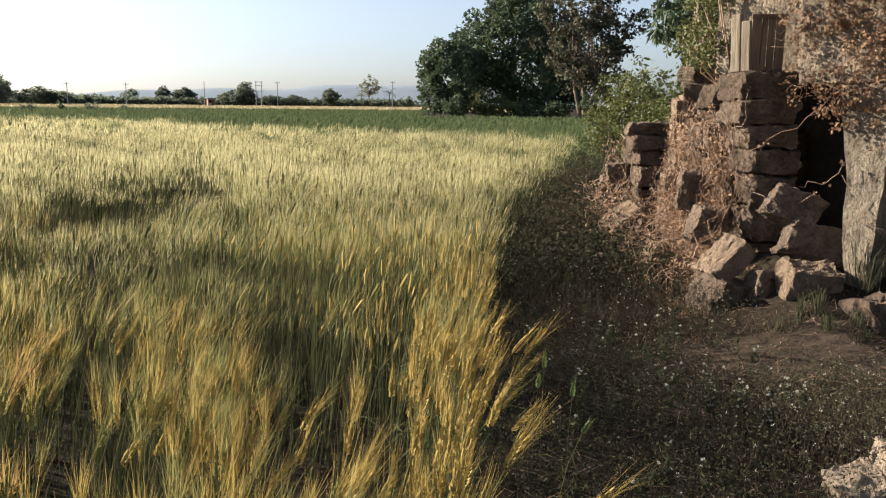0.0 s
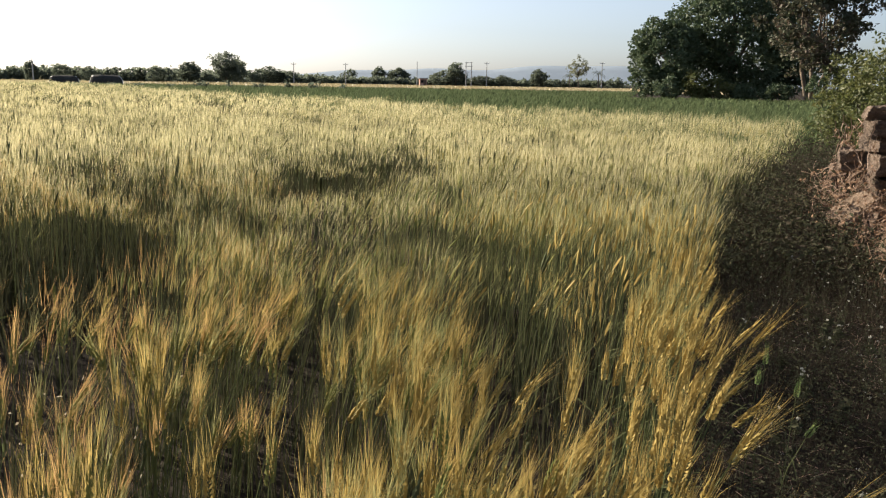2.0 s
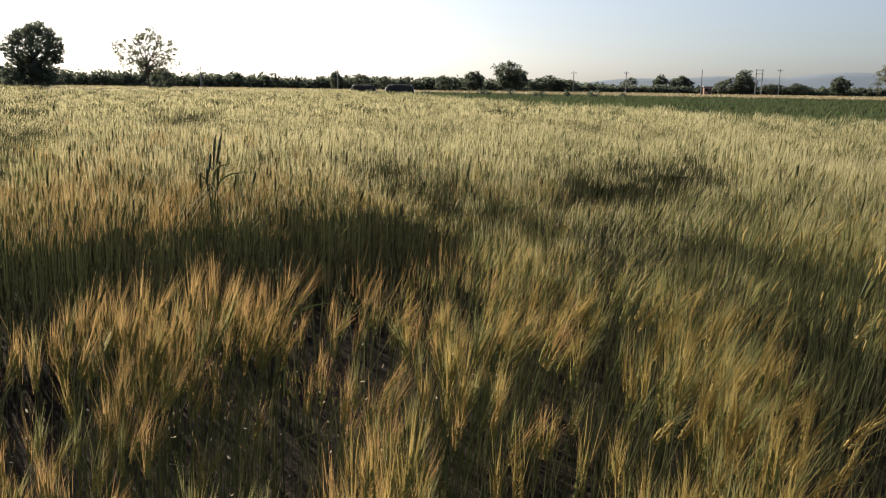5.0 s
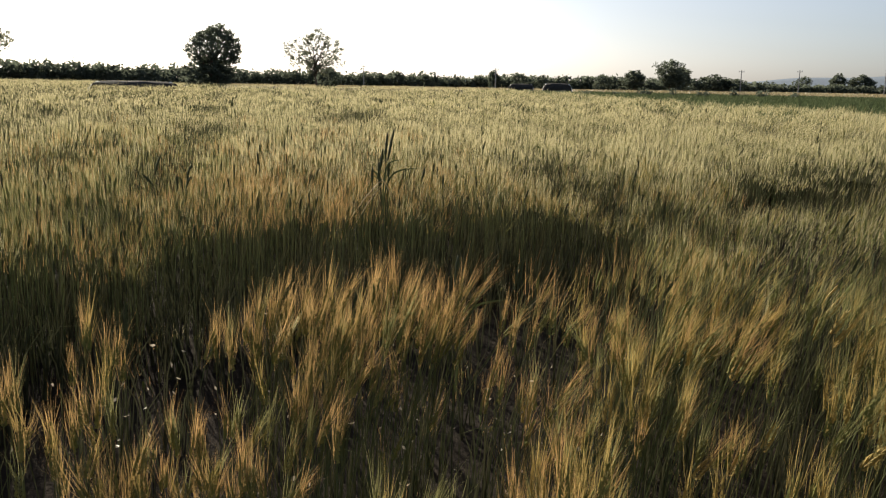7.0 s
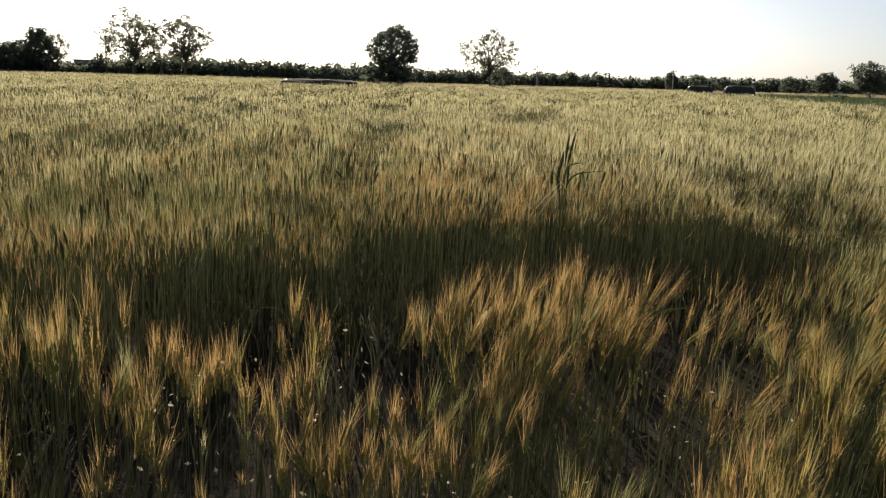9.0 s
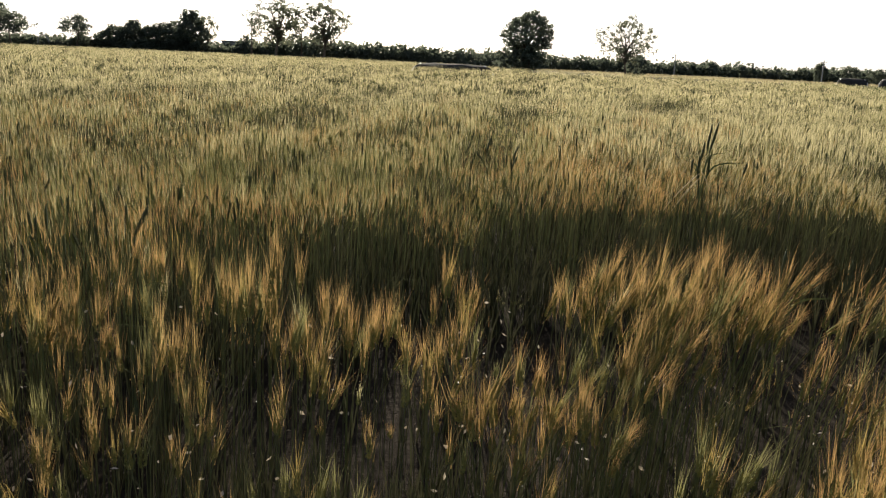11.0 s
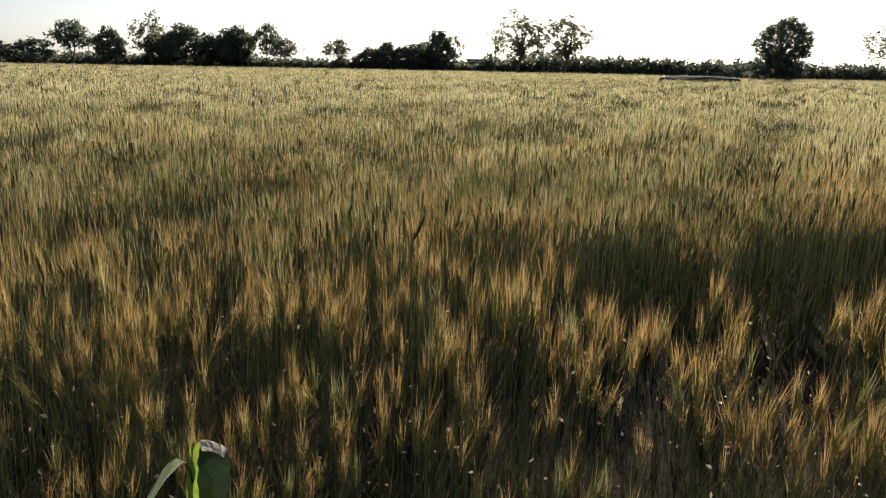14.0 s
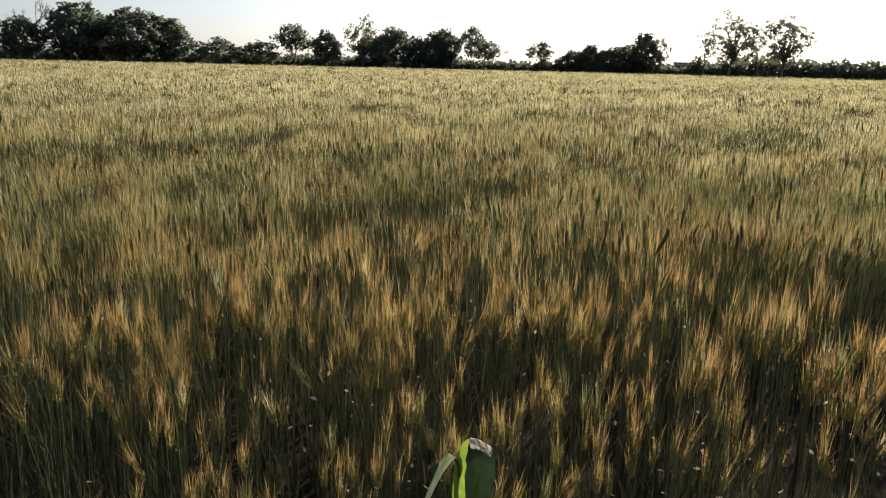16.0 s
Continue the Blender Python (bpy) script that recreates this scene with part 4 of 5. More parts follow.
# ---- the ruin beside the path ----
def stone_mesh(seed, sx, sy, sz, rough=0.06, cuts=7):
    """A broken block: worn corners, uneven faces."""
    bm = bmesh.new()
    bmesh.ops.create_cube(bm, size=1)
    bmesh.ops.subdivide_edges(bm, edges=bm.edges[:], cuts=cuts, use_grid_fill=True)
    g = np.random.default_rng(seed)
    o = Vector(g.uniform(-50, 50, 3))
    k = min(sx, sy, sz)
    skew = g.normal(0, 0.07, 6)
    for v in bm.verts:
        c = v.co.copy()
        # round the edges a little, then break the faces
        m = sum(1 for q in c if abs(q) > 0.49)
        c *= (1.0, 1.0, 0.97, 0.93)[m]
        c.x += skew[0] * c.z + skew[1] * c.y
        c.y += skew[2] * c.z
        c.z += skew[3] * c.x + skew[4] * c.y
        p = Vector((c.x * sx, c.y * sy, c.z * sz))
        n1 = noise.noise_vector(p * (1.3 / k) + o)
        n2 = noise.noise_vector(p * (4.0 / k) + o)
        n3 = noise.noise_vector(p * (9.0 / k) + o)
        v.co = p + n1 * k * rough * 2.2 + n2 * k * rough * 1.7 + n3 * k * rough * 1.3
    me = bpy.data.meshes.new("stone")
    bm.to_mesh(me)
    bm.free()
    return me


def ruin():
    g = np.random.default_rng(81)
    ob = thing("stone_ruin", pose(0, 0, 0), "tumbledown dry-stone wall of sandstone blocks under dry creepers", "ruined wall")
    k = [0]

    def block(x, y, z, sx, sy, sz, rz=0.0, rx=0.0, ry=0.0, mat=M_STONE, rough=0.06):
        k[0] += 1
        b = part("stone", stone_mesh(800 + k[0], sx, sy, sz, rough), mat, ob)
        b.matrix_local = pose(x, y, z, rx, ry, rz)

    # the nearer stack: large blocks, end on
    for x, z, w, h in ((2.60, 1.775, 0.45, 0.225), (2.61, 1.56, 0.49, 0.20), (2.665, 1.365, 0.42, 0.19), (2.70, 1.165, 0.40, 0.20), (2.73, 0.92, 0.38, 0.27), (2.73, 0.64, 0.40, 0.27), (2.74, 0.35, 0.42, 0.28), (2.74, 0.06, 0.44, 0.28)):
        block(x, 7.06 + g.normal(0, 0.02), z, w, 0.52, h, g.normal(0, 3), 0, g.normal(0, 1.5))
    # the side that the sun strikes: flags and blocks in uneven courses
    for row, z in enumerate(np.arange(0.12, 1.55, 0.24)):
        y = 7.42 + 0.06 * (row % 2)
        while y < 8.55:
            w = g.uniform(0.16, 0.36)
            # paler blocks, mostly in the upper courses, put the sunlight into the colour
            block(2.53 + g.normal(0, 0.035), y + w / 2, z + g.normal(0, 0.01), 0.34, w, g.uniform(0.19, 0.24), g.normal(0, 4), g.normal(0, 3), g.normal(0, 4), M_PALE_LIT_STONE if g.uniform() < (0.75 if z > 0.9 else 0.4) else M_STONE)
            y += w + 0.012
    for z in (1.02, 1.30, 1.58):
        for i in range(4):
            block(2.40 + 0.065 * i, 8.72 + g.normal(0, 0.02), z + g.normal(0, 0.015), 0.058, 0.2, 0.27, g.normal(0, 5), g.normal(0, 2), g.normal(0, 3), M_PALE_LIT_STONE)
    for x, y, z, sx, sy, sz in ((2.50, 8.15, 1.90, 0.40, 0.42, 0.16), (2.53, 8.15, 1.735, 0.43, 0.46, 0.165), (2.55, 7.6, 1.70, 0.40, 0.34, 0.2), (2.60, 7.75, 1.55, 0.4, 0.5, 0.16)):
        block(x, y, z, sx, sy, sz, g.normal(0, 4))
    # the farther, lower stack
    for x, z, w, h in ((2.34, 1.345, 0.47, 0.14), (2.35, 1.195, 0.47, 0.16), (2.37, 1.03, 0.44, 0.15), (2.40, 0.83, 0.42, 0.23), (2.42, 0.58, 0.44, 0.25), (2.42, 0.30, 0.46, 0.27), (2.42, 0.05, 0.46, 0.25)):
        block(x, 9.62 + g.normal(0, 0.03), z, w, 0.46, h, g.normal(0, 4), 0, g.normal(0, 2))
    for y in (9.95, 10.3, 10.7):
        for z in (0.12, 0.36, 0.60, 0.82)[: 4 if y < 10.2 else 3]:
            block(2.25 + g.normal(0, 0.06), y, z, 0.4, 0.34, 0.23, g.normal(0, 7), g.normal(0, 5))
    for y in (8.95, 9.25):
        for z in (0.10, 0.36, 0.62, 0.86):
            block(2.58 + g.normal(0, 0.03), y, z, 0.36, 0.3, 0.24, g.normal(0, 6), g.normal(0, 5))
    # hidden box added behind the stones so that no light passes through
    core = part("light_block_core", box_bm(0.42, 3.3, 1.45, 0.04, (2.86, 8.7, 0.70)), M_SOIL, ob)


ruin()


def plaster_wall():
    """A plastered pier and wall with two dark recesses, standing askew to the path."""
    ob = thing("plastered_wall", pose(2.45, 6.43, 0, 0, 0, -46), "weather-stained plastered masonry wall with a dark doorway", "wall")

    def lump(name, x0, x1, y0, y1, z0, z1, seed, taper=0.0, label=""):
        bm = bmesh.new()
        n = 24
        bmesh.ops.create_cube(bm, size=1)
        bmesh.ops.subdivide_edges(bm, edges=bm.edges[:], cuts=n, use_grid_fill=True)
        o = Vector((seed * 3.1, seed * 1.7, 0))
        for v in bm.verts:
            u = v.co + Vector((0.5, 0.5, 0.5))
            low = 1 - u.z
            p = Vector((x0 + (x1 - x0) * u.x, y0 + (y1 - y0) * u.y, z0 + (z1 - z0) * u.z))
            p.x += taper * low * (1 - u.x)
            p += noise.noise_vector(p * 4 + o) * 0.018 + noise.noise_vector(p * 19 + o) * 0.007 + noise.noise_vector(p * 1.6 + o) * 0.05
            v.co = p
        part(name, bm, M_PLASTER, ob, label)
    lump("pier", 0.52, 0.87, 0, 0.38, -0.1, 1.80, 1, 0.26)
    lump("upper_wall", 0.22, 2.3, 0.0, 0.40, 1.78, 3.3, 2)
    lump("lower_wall", 1.45, 2.3, 0.05, 0.45, -0.1, 1.80, 3)
    # the recess's shade is put into this wall's dark colour
    part("back_wall", box_bm(2.9, 0.2, 3.3, 0, (0.95, 1.25, 1.6)), M_RECESS_SHADE, ob)
    # side wall and roof are unseen, added to keep light out of the recess
    part("shade_side_wall", box_bm(0.25, 1.7, 3.3, 0, (2.3, 1.2, 1.6)), M_PLASTER, ob)
    part("shade_roof", box_bm(2.6, 1.5, 0.14, 0.01, (1.0, 0.65, 3.35)), M_PLASTER, ob)


plaster_wall()


def stub():
    """The plastered stub of wall that rises from the stack."""
    bm = bmesh.new()
    bmesh.ops.create_cube(bm, size=1)
    bmesh.ops.subdivide_edges(bm, edges=bm.edges[:], cuts=16, use_grid_fill=True)
    for v in bm.verts:
        p = Vector((v.co.x * 0.72, v.co.y * 0.3, v.co.z * 1.3))
        v.co = p + noise.noise_vector(p * 4) * 0.025 + noise.noise_vector(p * 19) * 0.008
    me = bpy.data.meshes.new("wall_stub")
    bm.to_mesh(me)
    bm.free()
    me.materials.append(M_PLASTER)
    thing("wall_stub", pose(2.74, 7.34, 2.52, 0, 0, -44), "crumbling plastered stub of wall above the stacked stones", "wall", data=me)


stub()


def shutter():
    """Boards of an old shutter standing on the stack."""
    ob = thing("wooden_shutter", pose(2.60, 6.93, 1.885, 3, 0, -6), "weathered grey-brown plank shutter on top of the stones", "shutter")
    g = np.random.default_rng(5)
    x = -0.135
    for w in (0.085, 0.05, 0.06, 0.075):
        part("plank", box_bm(w - 0.006, 0.025, 0.44 + g.normal(0, 0.01), 0.004, (x + w / 2, g.normal(0, 0.004), 0.22)), M_WOOD, ob)
        x += w
    part("crosspiece", box_bm(0.28, 0.02, 0.035, 0.004, (0.0, -0.024, 0.43)), M_WOOD, ob)
    # the post's paler wood paints the sun on its face
    post = thing("door_post", pose(2.43, 6.98, 1.88, 0, -3, -50), "wooden door post with nails, coloured pale as if sunlit", "post")
    for x, w, h in ((-0.045, 0.085, 0.46), (0.045, 0.08, 0.40)):
        part("board", box_bm(w, 0.05, h, 0.006, (x, 0, h / 2)), M_LIT_WOOD, post)


shutter()


# loose blocks at the foot
LOOSE = [(2.67, 5.98, 0.33, 0.40, 0.30, 0.31, 4, 20, 3, "squarish sandstone block fallen flat beside the ruin", "p"),
         (2.70, 6.42, 0.83, 0.38, 0.28, 0.25, -12, -14, 26, "dark block leaning on the stack", "s"),
         (2.84, 6.30, 0.56, 0.48, 0.28, 0.25, -8, -12, 16, "dark block wedged under another", "s"),
         (2.15, 6.28, 0.44, 0.38, 0.24, 0.18, 6, 16, -44, "tilted flat slab resting on a boulder", "p"),
         (2.13, 6.22, 0.16, 0.36, 0.32, 0.32, 20, 5, 8, "rounded brown boulder in the dry creepers", "s"),
         (2.40, 6.12, 0.24, 0.21, 0.2, 0.30, 12, -8, 10, "small upright stone between two blocks", "s"),
         (2.42, 5.72, 0.10, 0.24, 0.16, 0.13, 30, 10, -28, "pale broken stone chip on the ground", "p"),
         (2.30, 5.66, 0.06, 0.22, 0.12, 0.10, 40, 8, -20, "pale broken stone chip on the ground", "p"),
         (2.68, 5.50, 0.09, 0.36, 0.26, 0.18, -10, 0, 4, "low brown stone half buried in the grass", "s"),
         (3.02, 5.55, 0.16, 0.44, 0.36, 0.34, 14, 0, -4, "big brown boulder half buried at the wall's foot", "s"),
         (1.87, 8.55, 0.42, 0.42, 0.3, 0.19, 10, 12, -38, "tilted slab sticking out of the dry weeds", "p"),
         (2.03, 8.45, 0.34, 0.24, 0.24, 0.22, 30, 0, 20, "small stone beside the tilted slab", "s"),
         (1.92, 7.45, 0.26, 0.2, 0.16, 0.24, 25, 8, 25, "small pointed stone in the dry weeds", "p"),
         (1.70, 3.14, 0.04, 0.24, 0.22, 0.24, 20, 10, -12, "pale rough limestone lump beside the path", "p"),
         (1.90, 3.20, 0.05, 0.26, 0.26, 0.36, -15, -5, 10, "pale rough limestone lump beside the path", "p"),
         (2.2, 7.0, 0.62, 0.2, 0.24, 0.3, 10, 6, 12, "reddish block half hidden by creepers", "s"),
         (2.22, 7.5, 0.86, 0.2, 0.24, 0.34, -6, 6, 8, "reddish block half hidden by creepers", "s")]
for i, (x, y, z, sx, sy, sz, rz, rx, ry, lab, kind) in enumerate(LOOSE):
    ob = thing("fallen_stone", pose(x, y, z, rx, ry, rz), lab, "stone", "fallen stones", data=stone_mesh(900 + i, sx, sy, sz, 0.035 if "limestone" in lab else 0.05, 9))
    ob.data.materials.append(M_LIME if "limestone" in lab else M_PALE_LIT_STONE if kind == "p" else M_STONE)


def earth_ledge():
    g = np.random.default_rng(8)
    bm = bmesh.new()
    bmesh.ops.create_grid(bm, x_segments=40, y_segments=24, size=0.5)
    for v in bm.verts:
        x, y = 2.15 + v.co.x * 1.5, 5.15 + v.co.y * 0.9
        e = max(0, 1 - (2 * v.co.x) ** 4) * max(0, 1 - (2 * v.co.y) ** 4)
        v.co = Vector((x, y, float(ground_height(x, y)) - 0.03 + 0.05 * e ** 0.5 + 0.02 * noise.noise(Vector((x * 5, y * 14, 0)))))
    me = bpy.data.meshes.new("earth_ledge")
    bm.to_mesh(me)
    bm.free()
    me.materials.append(M_LEDGE)
    thing("earth_ledge", pose(0, 0, 0), "trodden bare earth ledge before the stones", "earth", kind="structure", data=me)


M_LEDGE = rough_mat("trodden_earth", (0.10, 0.074, 0.058), (0.07, 0.053, 0.042), (0.042, 0.033, 0.027), 3.0, 26, 0.9, stretch=(1, 3, 1), dist=0.03)
earth_ledge()


def creeper():
    """Dry vine strands hanging over the lit side, with dead leaves caught in them."""
    g = np.random.default_rng(91)
    pieces, tips = [], []

    def strand(p, steps, down, spread, r, hug=0.0, face=2.34):
        d = np.array([g.normal(0, 0.4), g.normal(0, 0.6), -down])
        pts = [p]
        for _ in range(steps):
            d = d + g.normal(0, spread, 3)
            d[2] -= 0.12 * down
            d /= np.linalg.norm(d)
            q = pts[-1] + d * g.uniform(0.05, 0.09)
            q[2] = max(q[2], float(ground_height(q[0], q[1])) + 0.015)
            if hug:
                q[0] += (face - 0.25 * max(0, 1.0 - q[2]) - q[0]) * hug
            pts.append(q)
        if g.uniform() < 0.8:
            tips.extend(pts[1::2])
        pieces.append((*tube(np.array(pts), np.linspace(r, r * 0.45, len(pts)), 3), 0))
    for _ in range(720):                      # lit side of the stack and the bank below it
        y = g.uniform(6.85, 8.7)
        strand(np.array([2.36 + g.normal(0, 0.05), y, 0.45 + 1.25 * g.uniform(0, 1) ** 1.7]), int(g.integers(6, 13)), 0.9, 0.40, g.uniform(0.0015, 0.004), 0.35)
    for _ in range(560):                      # heap of strands at the foot
        strand(np.array([g.uniform(1.7, 2.35), g.uniform(6.4, 10.4), g.uniform(0.15, 0.6)]), int(g.integers(5, 10)), 0.2, 0.6, g.uniform(0.0018, 0.004))
    for _ in range(70):                       # farther stack
        strand(np.array([2.1 + g.normal(0, 0.06), g.uniform(9.3, 10.8), g.uniform(0.4, 1.3)]), 8, 0.7, 0.45, 0.005, 0.3, 2.1)
    face = lambda s, z: np.array([2.45 + 0.69 * s - 0.72 * 0.05, 6.43 - 0.72 * s - 0.69 * 0.05, z])
    for _ in range(170):                      # over the plaster and across the doorway's head
        s = g.uniform(0.2, 1.3)
        top = g.uniform(1.75, 2.7) if s < 0.55 or g.uniform() < 0.7 else g.uniform(1.2, 2.6)
        p = face(s, top)
        pts, d = [p], np.array([g.normal(), g.normal() * 0.4, -0.6])
        for _ in range(int(g.integers(4, 9))):
            d = d + g.normal(0, 0.5, 3)
            d /= np.linalg.norm(d)
            q = pts[-1] + d * 0.06
            out = (q[0] - 2.45) * -0.72 + (q[1] - 6.43) * -0.69
            q = q + np.array([-0.72, -0.69, 0]) * (0.06 - out) * 0.8
            pts.append(q)
        tips.extend(pts[::4] if g.uniform() < 0.4 else pts[:1])
        pieces.append((*tube(np.array(pts), np.linspace(0.0024, 0.001, len(pts)), 3), 0))
    for a, b in (((2.35, 6.6, 1.25), (2.75, 6.0, 1.70)), ((2.6, 6.1, 1.05), (2.85, 5.95, 1.22)), ((2.5, 6.7, 0.95), (2.75, 6.15, 0.98)), ((2.85, 5.95, 1.15), (3.05, 5.7, 0.75))):
        u = np.linspace(0, 1, 9)[:, None]
        p = np.array(a) + (np.array(b) - np.array(a)) * u + g.normal(0, 0.015, (9, 3)) - np.array([0, 0, 0.08]) * np.sin(u * np.pi)
        pieces.append((*tube(p, np.full(9, 0.002), 4), 0))
        tips.extend(p[2::3])
    ob = thing("dry_creeper", pose(0, 0, 0), "tangled dry brown creeper with dead curled leaves over the ruin", "creeper")
    part("tangle", tri_mesh("tangle", pieces, [M_VINE], True), None, ob)["kind"] = "stuff"
    tips = np.array(tips)
    pick = tips[g.choice(len(tips), 2600)]
    v, f = leaf_cloud(g, pick, 0.05, 0.024, 2, 1.5, 0.4)
    # crumpled leaves hanging in a curtain over the doorway's head, and litter down the bank
    n = 330
    clot = [(g.uniform(0.15, 1.3), 1.6 + 1.15 * g.uniform(0, 1) ** 1.2) for _ in range(34)]
    pickc = g.integers(0, len(clot), n)
    hang = np.stack([face(clot[q][0] + g.normal(0, 0.07), clot[q][1] + g.normal(0, 0.10)) for q in pickc])
    hv, hf = leaf_cloud(g, hang, 0.06, 0.021, 9, 1.5, 0.6)
    bx, by = g.uniform(1.75, 2.5, 1100), g.uniform(6.0, 10.5, 1100)
    bank = np.stack([bx, by, ground_height(bx, by) + 0.03], 1)
    bv, bf = leaf_cloud(g, bank, 0.05, 0.022, 3, 1.5)
    v, f = np.concatenate([v, hv, bv]), np.concatenate([f, hf + len(v), bf + len(v) + len(hv)])
    part("dead_foliage", tri_mesh("dead_foliage", [(v, f, 0)], [M_DEADLEAF]), None, ob, "curled dead brown leaves")["kind"] = "stuff"
    c = np.stack([g.normal(2.36, 0.07, 60), g.uniform(7.3, 8.4, 60), g.uniform(1.95, 2.9, 60)], 1)
    v, f = leaf_cloud(g, c, 0.12, 0.026, 40, 1.6, 0.3)
    part("green_foliage", tri_mesh("green_foliage", [(v, f, 0)], [M_SHRUB]), None, ob, "fresh green creeper leaves")["kind"] = "stuff"
    c = c[:30]
    for p in c:
        sv = tube(np.stack([[2.5, p[1], 1.8], (np.array([2.5, p[1], 1.8]) + p) / 2 + g.normal(0, 0.06, 3), p]), (0.008, 0.006, 0.003), 4)
        part("stem", tri_mesh("stem", [(*sv, 0)], [M_VINE], True), None, ob)


creeper()

# ---- weeds on the path's verge ----
def verge():
    g = np.random.default_rng(101)
    n = 14000
    y = 1.0 + 15 * g.uniform(0, 1, n) ** 1.8
    x0 = np.interp(y, EDGE_Y, EDGE_X) + 0.05
    x1 = np.interp(y, [1, 3.4, 5, 6, 9, 12, 16], [2.6, 2.6, 2.4, 2.0, 2.0, 3.0, 5.0])
    x = x0 + (x1 - x0) * g.uniform(0, 1, n)
    # the rough ground goes on behind and beside, thinning out
    m = 4000
    y2 = 5.0 - 12.0 * g.uniform(0, 1, m) ** 0.8
    e2 = np.interp(y2, EDGE_Y, EDGE_X) + 0.05
    x2 = np.where(y2 > 1.0, 2.5, e2) + g.uniform(0, 1, m) ** 1.4 * 5.0
    out = (np.hypot(x2, y2 + 0.3) > 0.55)
    x, y, x0 = np.concatenate([x, x2[out]]), np.concatenate([y, y2[out]]), np.concatenate([x0, e2[out]])
    n = len(x)
    bare = np.hypot((x - 2.15) / 0.7, (y - 5.15) / 0.38) < 1
    near_wheat = np.clip(1 - (x - x0) / np.interp(y, [2, 6, 9], [0.7, 0.5, 0.2]), 0, 1)
    keep = (~bare & (g.uniform(0, 1, n) > 0.7 * near_wheat)) | (g.uniform(0, 1, n) < 0.3)
    x, y = x[keep], y[keep]
    n = len(x)
    z = ground_height(x, y)
    h = (0.10 + 0.10 * (wave(x, y, 2.0) + 0.5).clip(0, 1) + g.uniform(0, 0.12, n)) * np.interp(y, [2, 6, 8, 10, 14], [1.0, 1.3, 2.0, 2.6, 3.4])
    h *= 1 + 0.7 * np.clip((x - 0.9) / 0.8, 0, 1) * (y < 4.0) - 0.5 * np.clip((x - 1.2) / 0.5, 0, 1) * (y > 4.0) * (y < 5.4)
    lean = g.normal(0, 0.25, (n, 2)) * h[:, None]
    # stems as slender wedges
    t = g.uniform(0, 6.28, n)
    w = 0.0016 * np.interp(y, [2, 14], [1, 3])
    a, b = np.cos(t) * w, np.sin(t) * w
    tip = np.stack([x + lean[:, 0] * 0.7, y + lean[:, 1] * 0.7, z + h * 0.7], 1)
    stem = np.stack([np.stack([x - a, y - b, z], 1), np.stack([x + a, y + b, z], 1), tip], 1)
    pieces = [(stem.reshape(-1, 3), np.arange(3 * n).reshape(-1, 3), 2)]
    mid = np.stack([x + lean[:, 0] * 0.5, y + lean[:, 1] * 0.5, z + h * 0.55], 1)
    size = 0.0075
    dry = g.uniform(0, 1, n) < (0.12 + 0.22 * np.clip((x - 0.4) / 1.2, 0, 1) + 0.25 * np.clip((y - 6) / 6, 0, 1))
    dry &= g.uniform(0, 1, n) > near_wheat[keep] * 1.2
    behind = (y < 1.0) | ((x > 2.7) & (y < 5.5))
    seen = (y < 5.5) & ~behind
    for m, mat, k in ((~dry & seen, 0, 11), (~dry & (y >= 5.5), 0, 6), (dry & seen, 2, 10), (dry & (y >= 5.5), 2, 6), (behind & ~dry, 0, 5), (behind & dry, 2, 5)):
        v, f = leaf_cloud(g, mid[m], h[m] * 0.6, size, k, 2.2)
        pieces.append((v, f, mat))
    far = y > 7
    for m, mat in ((far & ~dry, 0), (far & dry, 2)):
        v, f = leaf_cloud(g, mid[m], h[m] * 0.7, 0.022, 5, 2.2)
        pieces.append((v, f, mat))
    bloom = (g.uniform(0, 1, n) < 0.01 + 0.11 * np.clip((x - 0.7) / 0.8, 0, 1)) & (y < 7.0)
    v, f = leaf_cloud(g, tip[bloom], 0.010, 0.0052, 6, 1.2)
    pieces.append((v, f, 1))
    me = tri_mesh("verge_weeds", pieces, [M_WEED, M_FLOWER, M_DRYWEED])
    thing("verge_weeds", pose(0, 0, 0), "low dark weeds with small white flower heads along the path", "weeds", kind="stuff", data=me)


verge()


def litter():
    """Dead stalks and leaf bits lying on the soil."""
    g = np.random.default_rng(103)
    n = 1500
    y = 2.5 + 9 * g.uniform(0, 1, n) ** 1.4
    x = np.interp(y, EDGE_Y, EDGE_X) + g.uniform(0.2, 2.0, n)
    lx, ly = g.uniform(1.2, 3.0, 900), g.uniform(4.5, 6.2, 900)          # more of it on the trodden ledge
    x, y, n = np.concatenate([x, lx]), np.concatenate([y, ly]), n + 900
    p = np.stack([x, y, ground_height(x, y) + 0.012], 1)
    d = g.normal(size=(n, 3)) * np.array([1, 1, 0.15])
    d /= np.linalg.norm(d, axis=1, keepdims=True)
    ln = g.uniform(0.04, 0.22, (n, 1))
    s = np.cross(d, [0, 0, 1.0]) * 0.002
    v = np.stack([p - s, p + s, p + d * ln + np.array([0, 0, 0.02])], 1).reshape(-1, 3)
    pieces = [(v, np.arange(3 * n).reshape(-1, 3), 0)]
    m = 520
    a, r = np.radians(g.uniform(28, 122, m)), g.uniform(1.2, 3.9, m)
    c = np.stack([-r * np.sin(a), r * np.cos(a) - 0.3, g.uniform(0.12, 0.62, m)], 1)
    lv, lf = leaf_cloud(g, c, 0.05, 0.010, 1, 2.0)
    pieces.append((lv, lf, 1))
    me = tri_mesh("dry_litter", pieces, [M_VINE, M_HUSK])
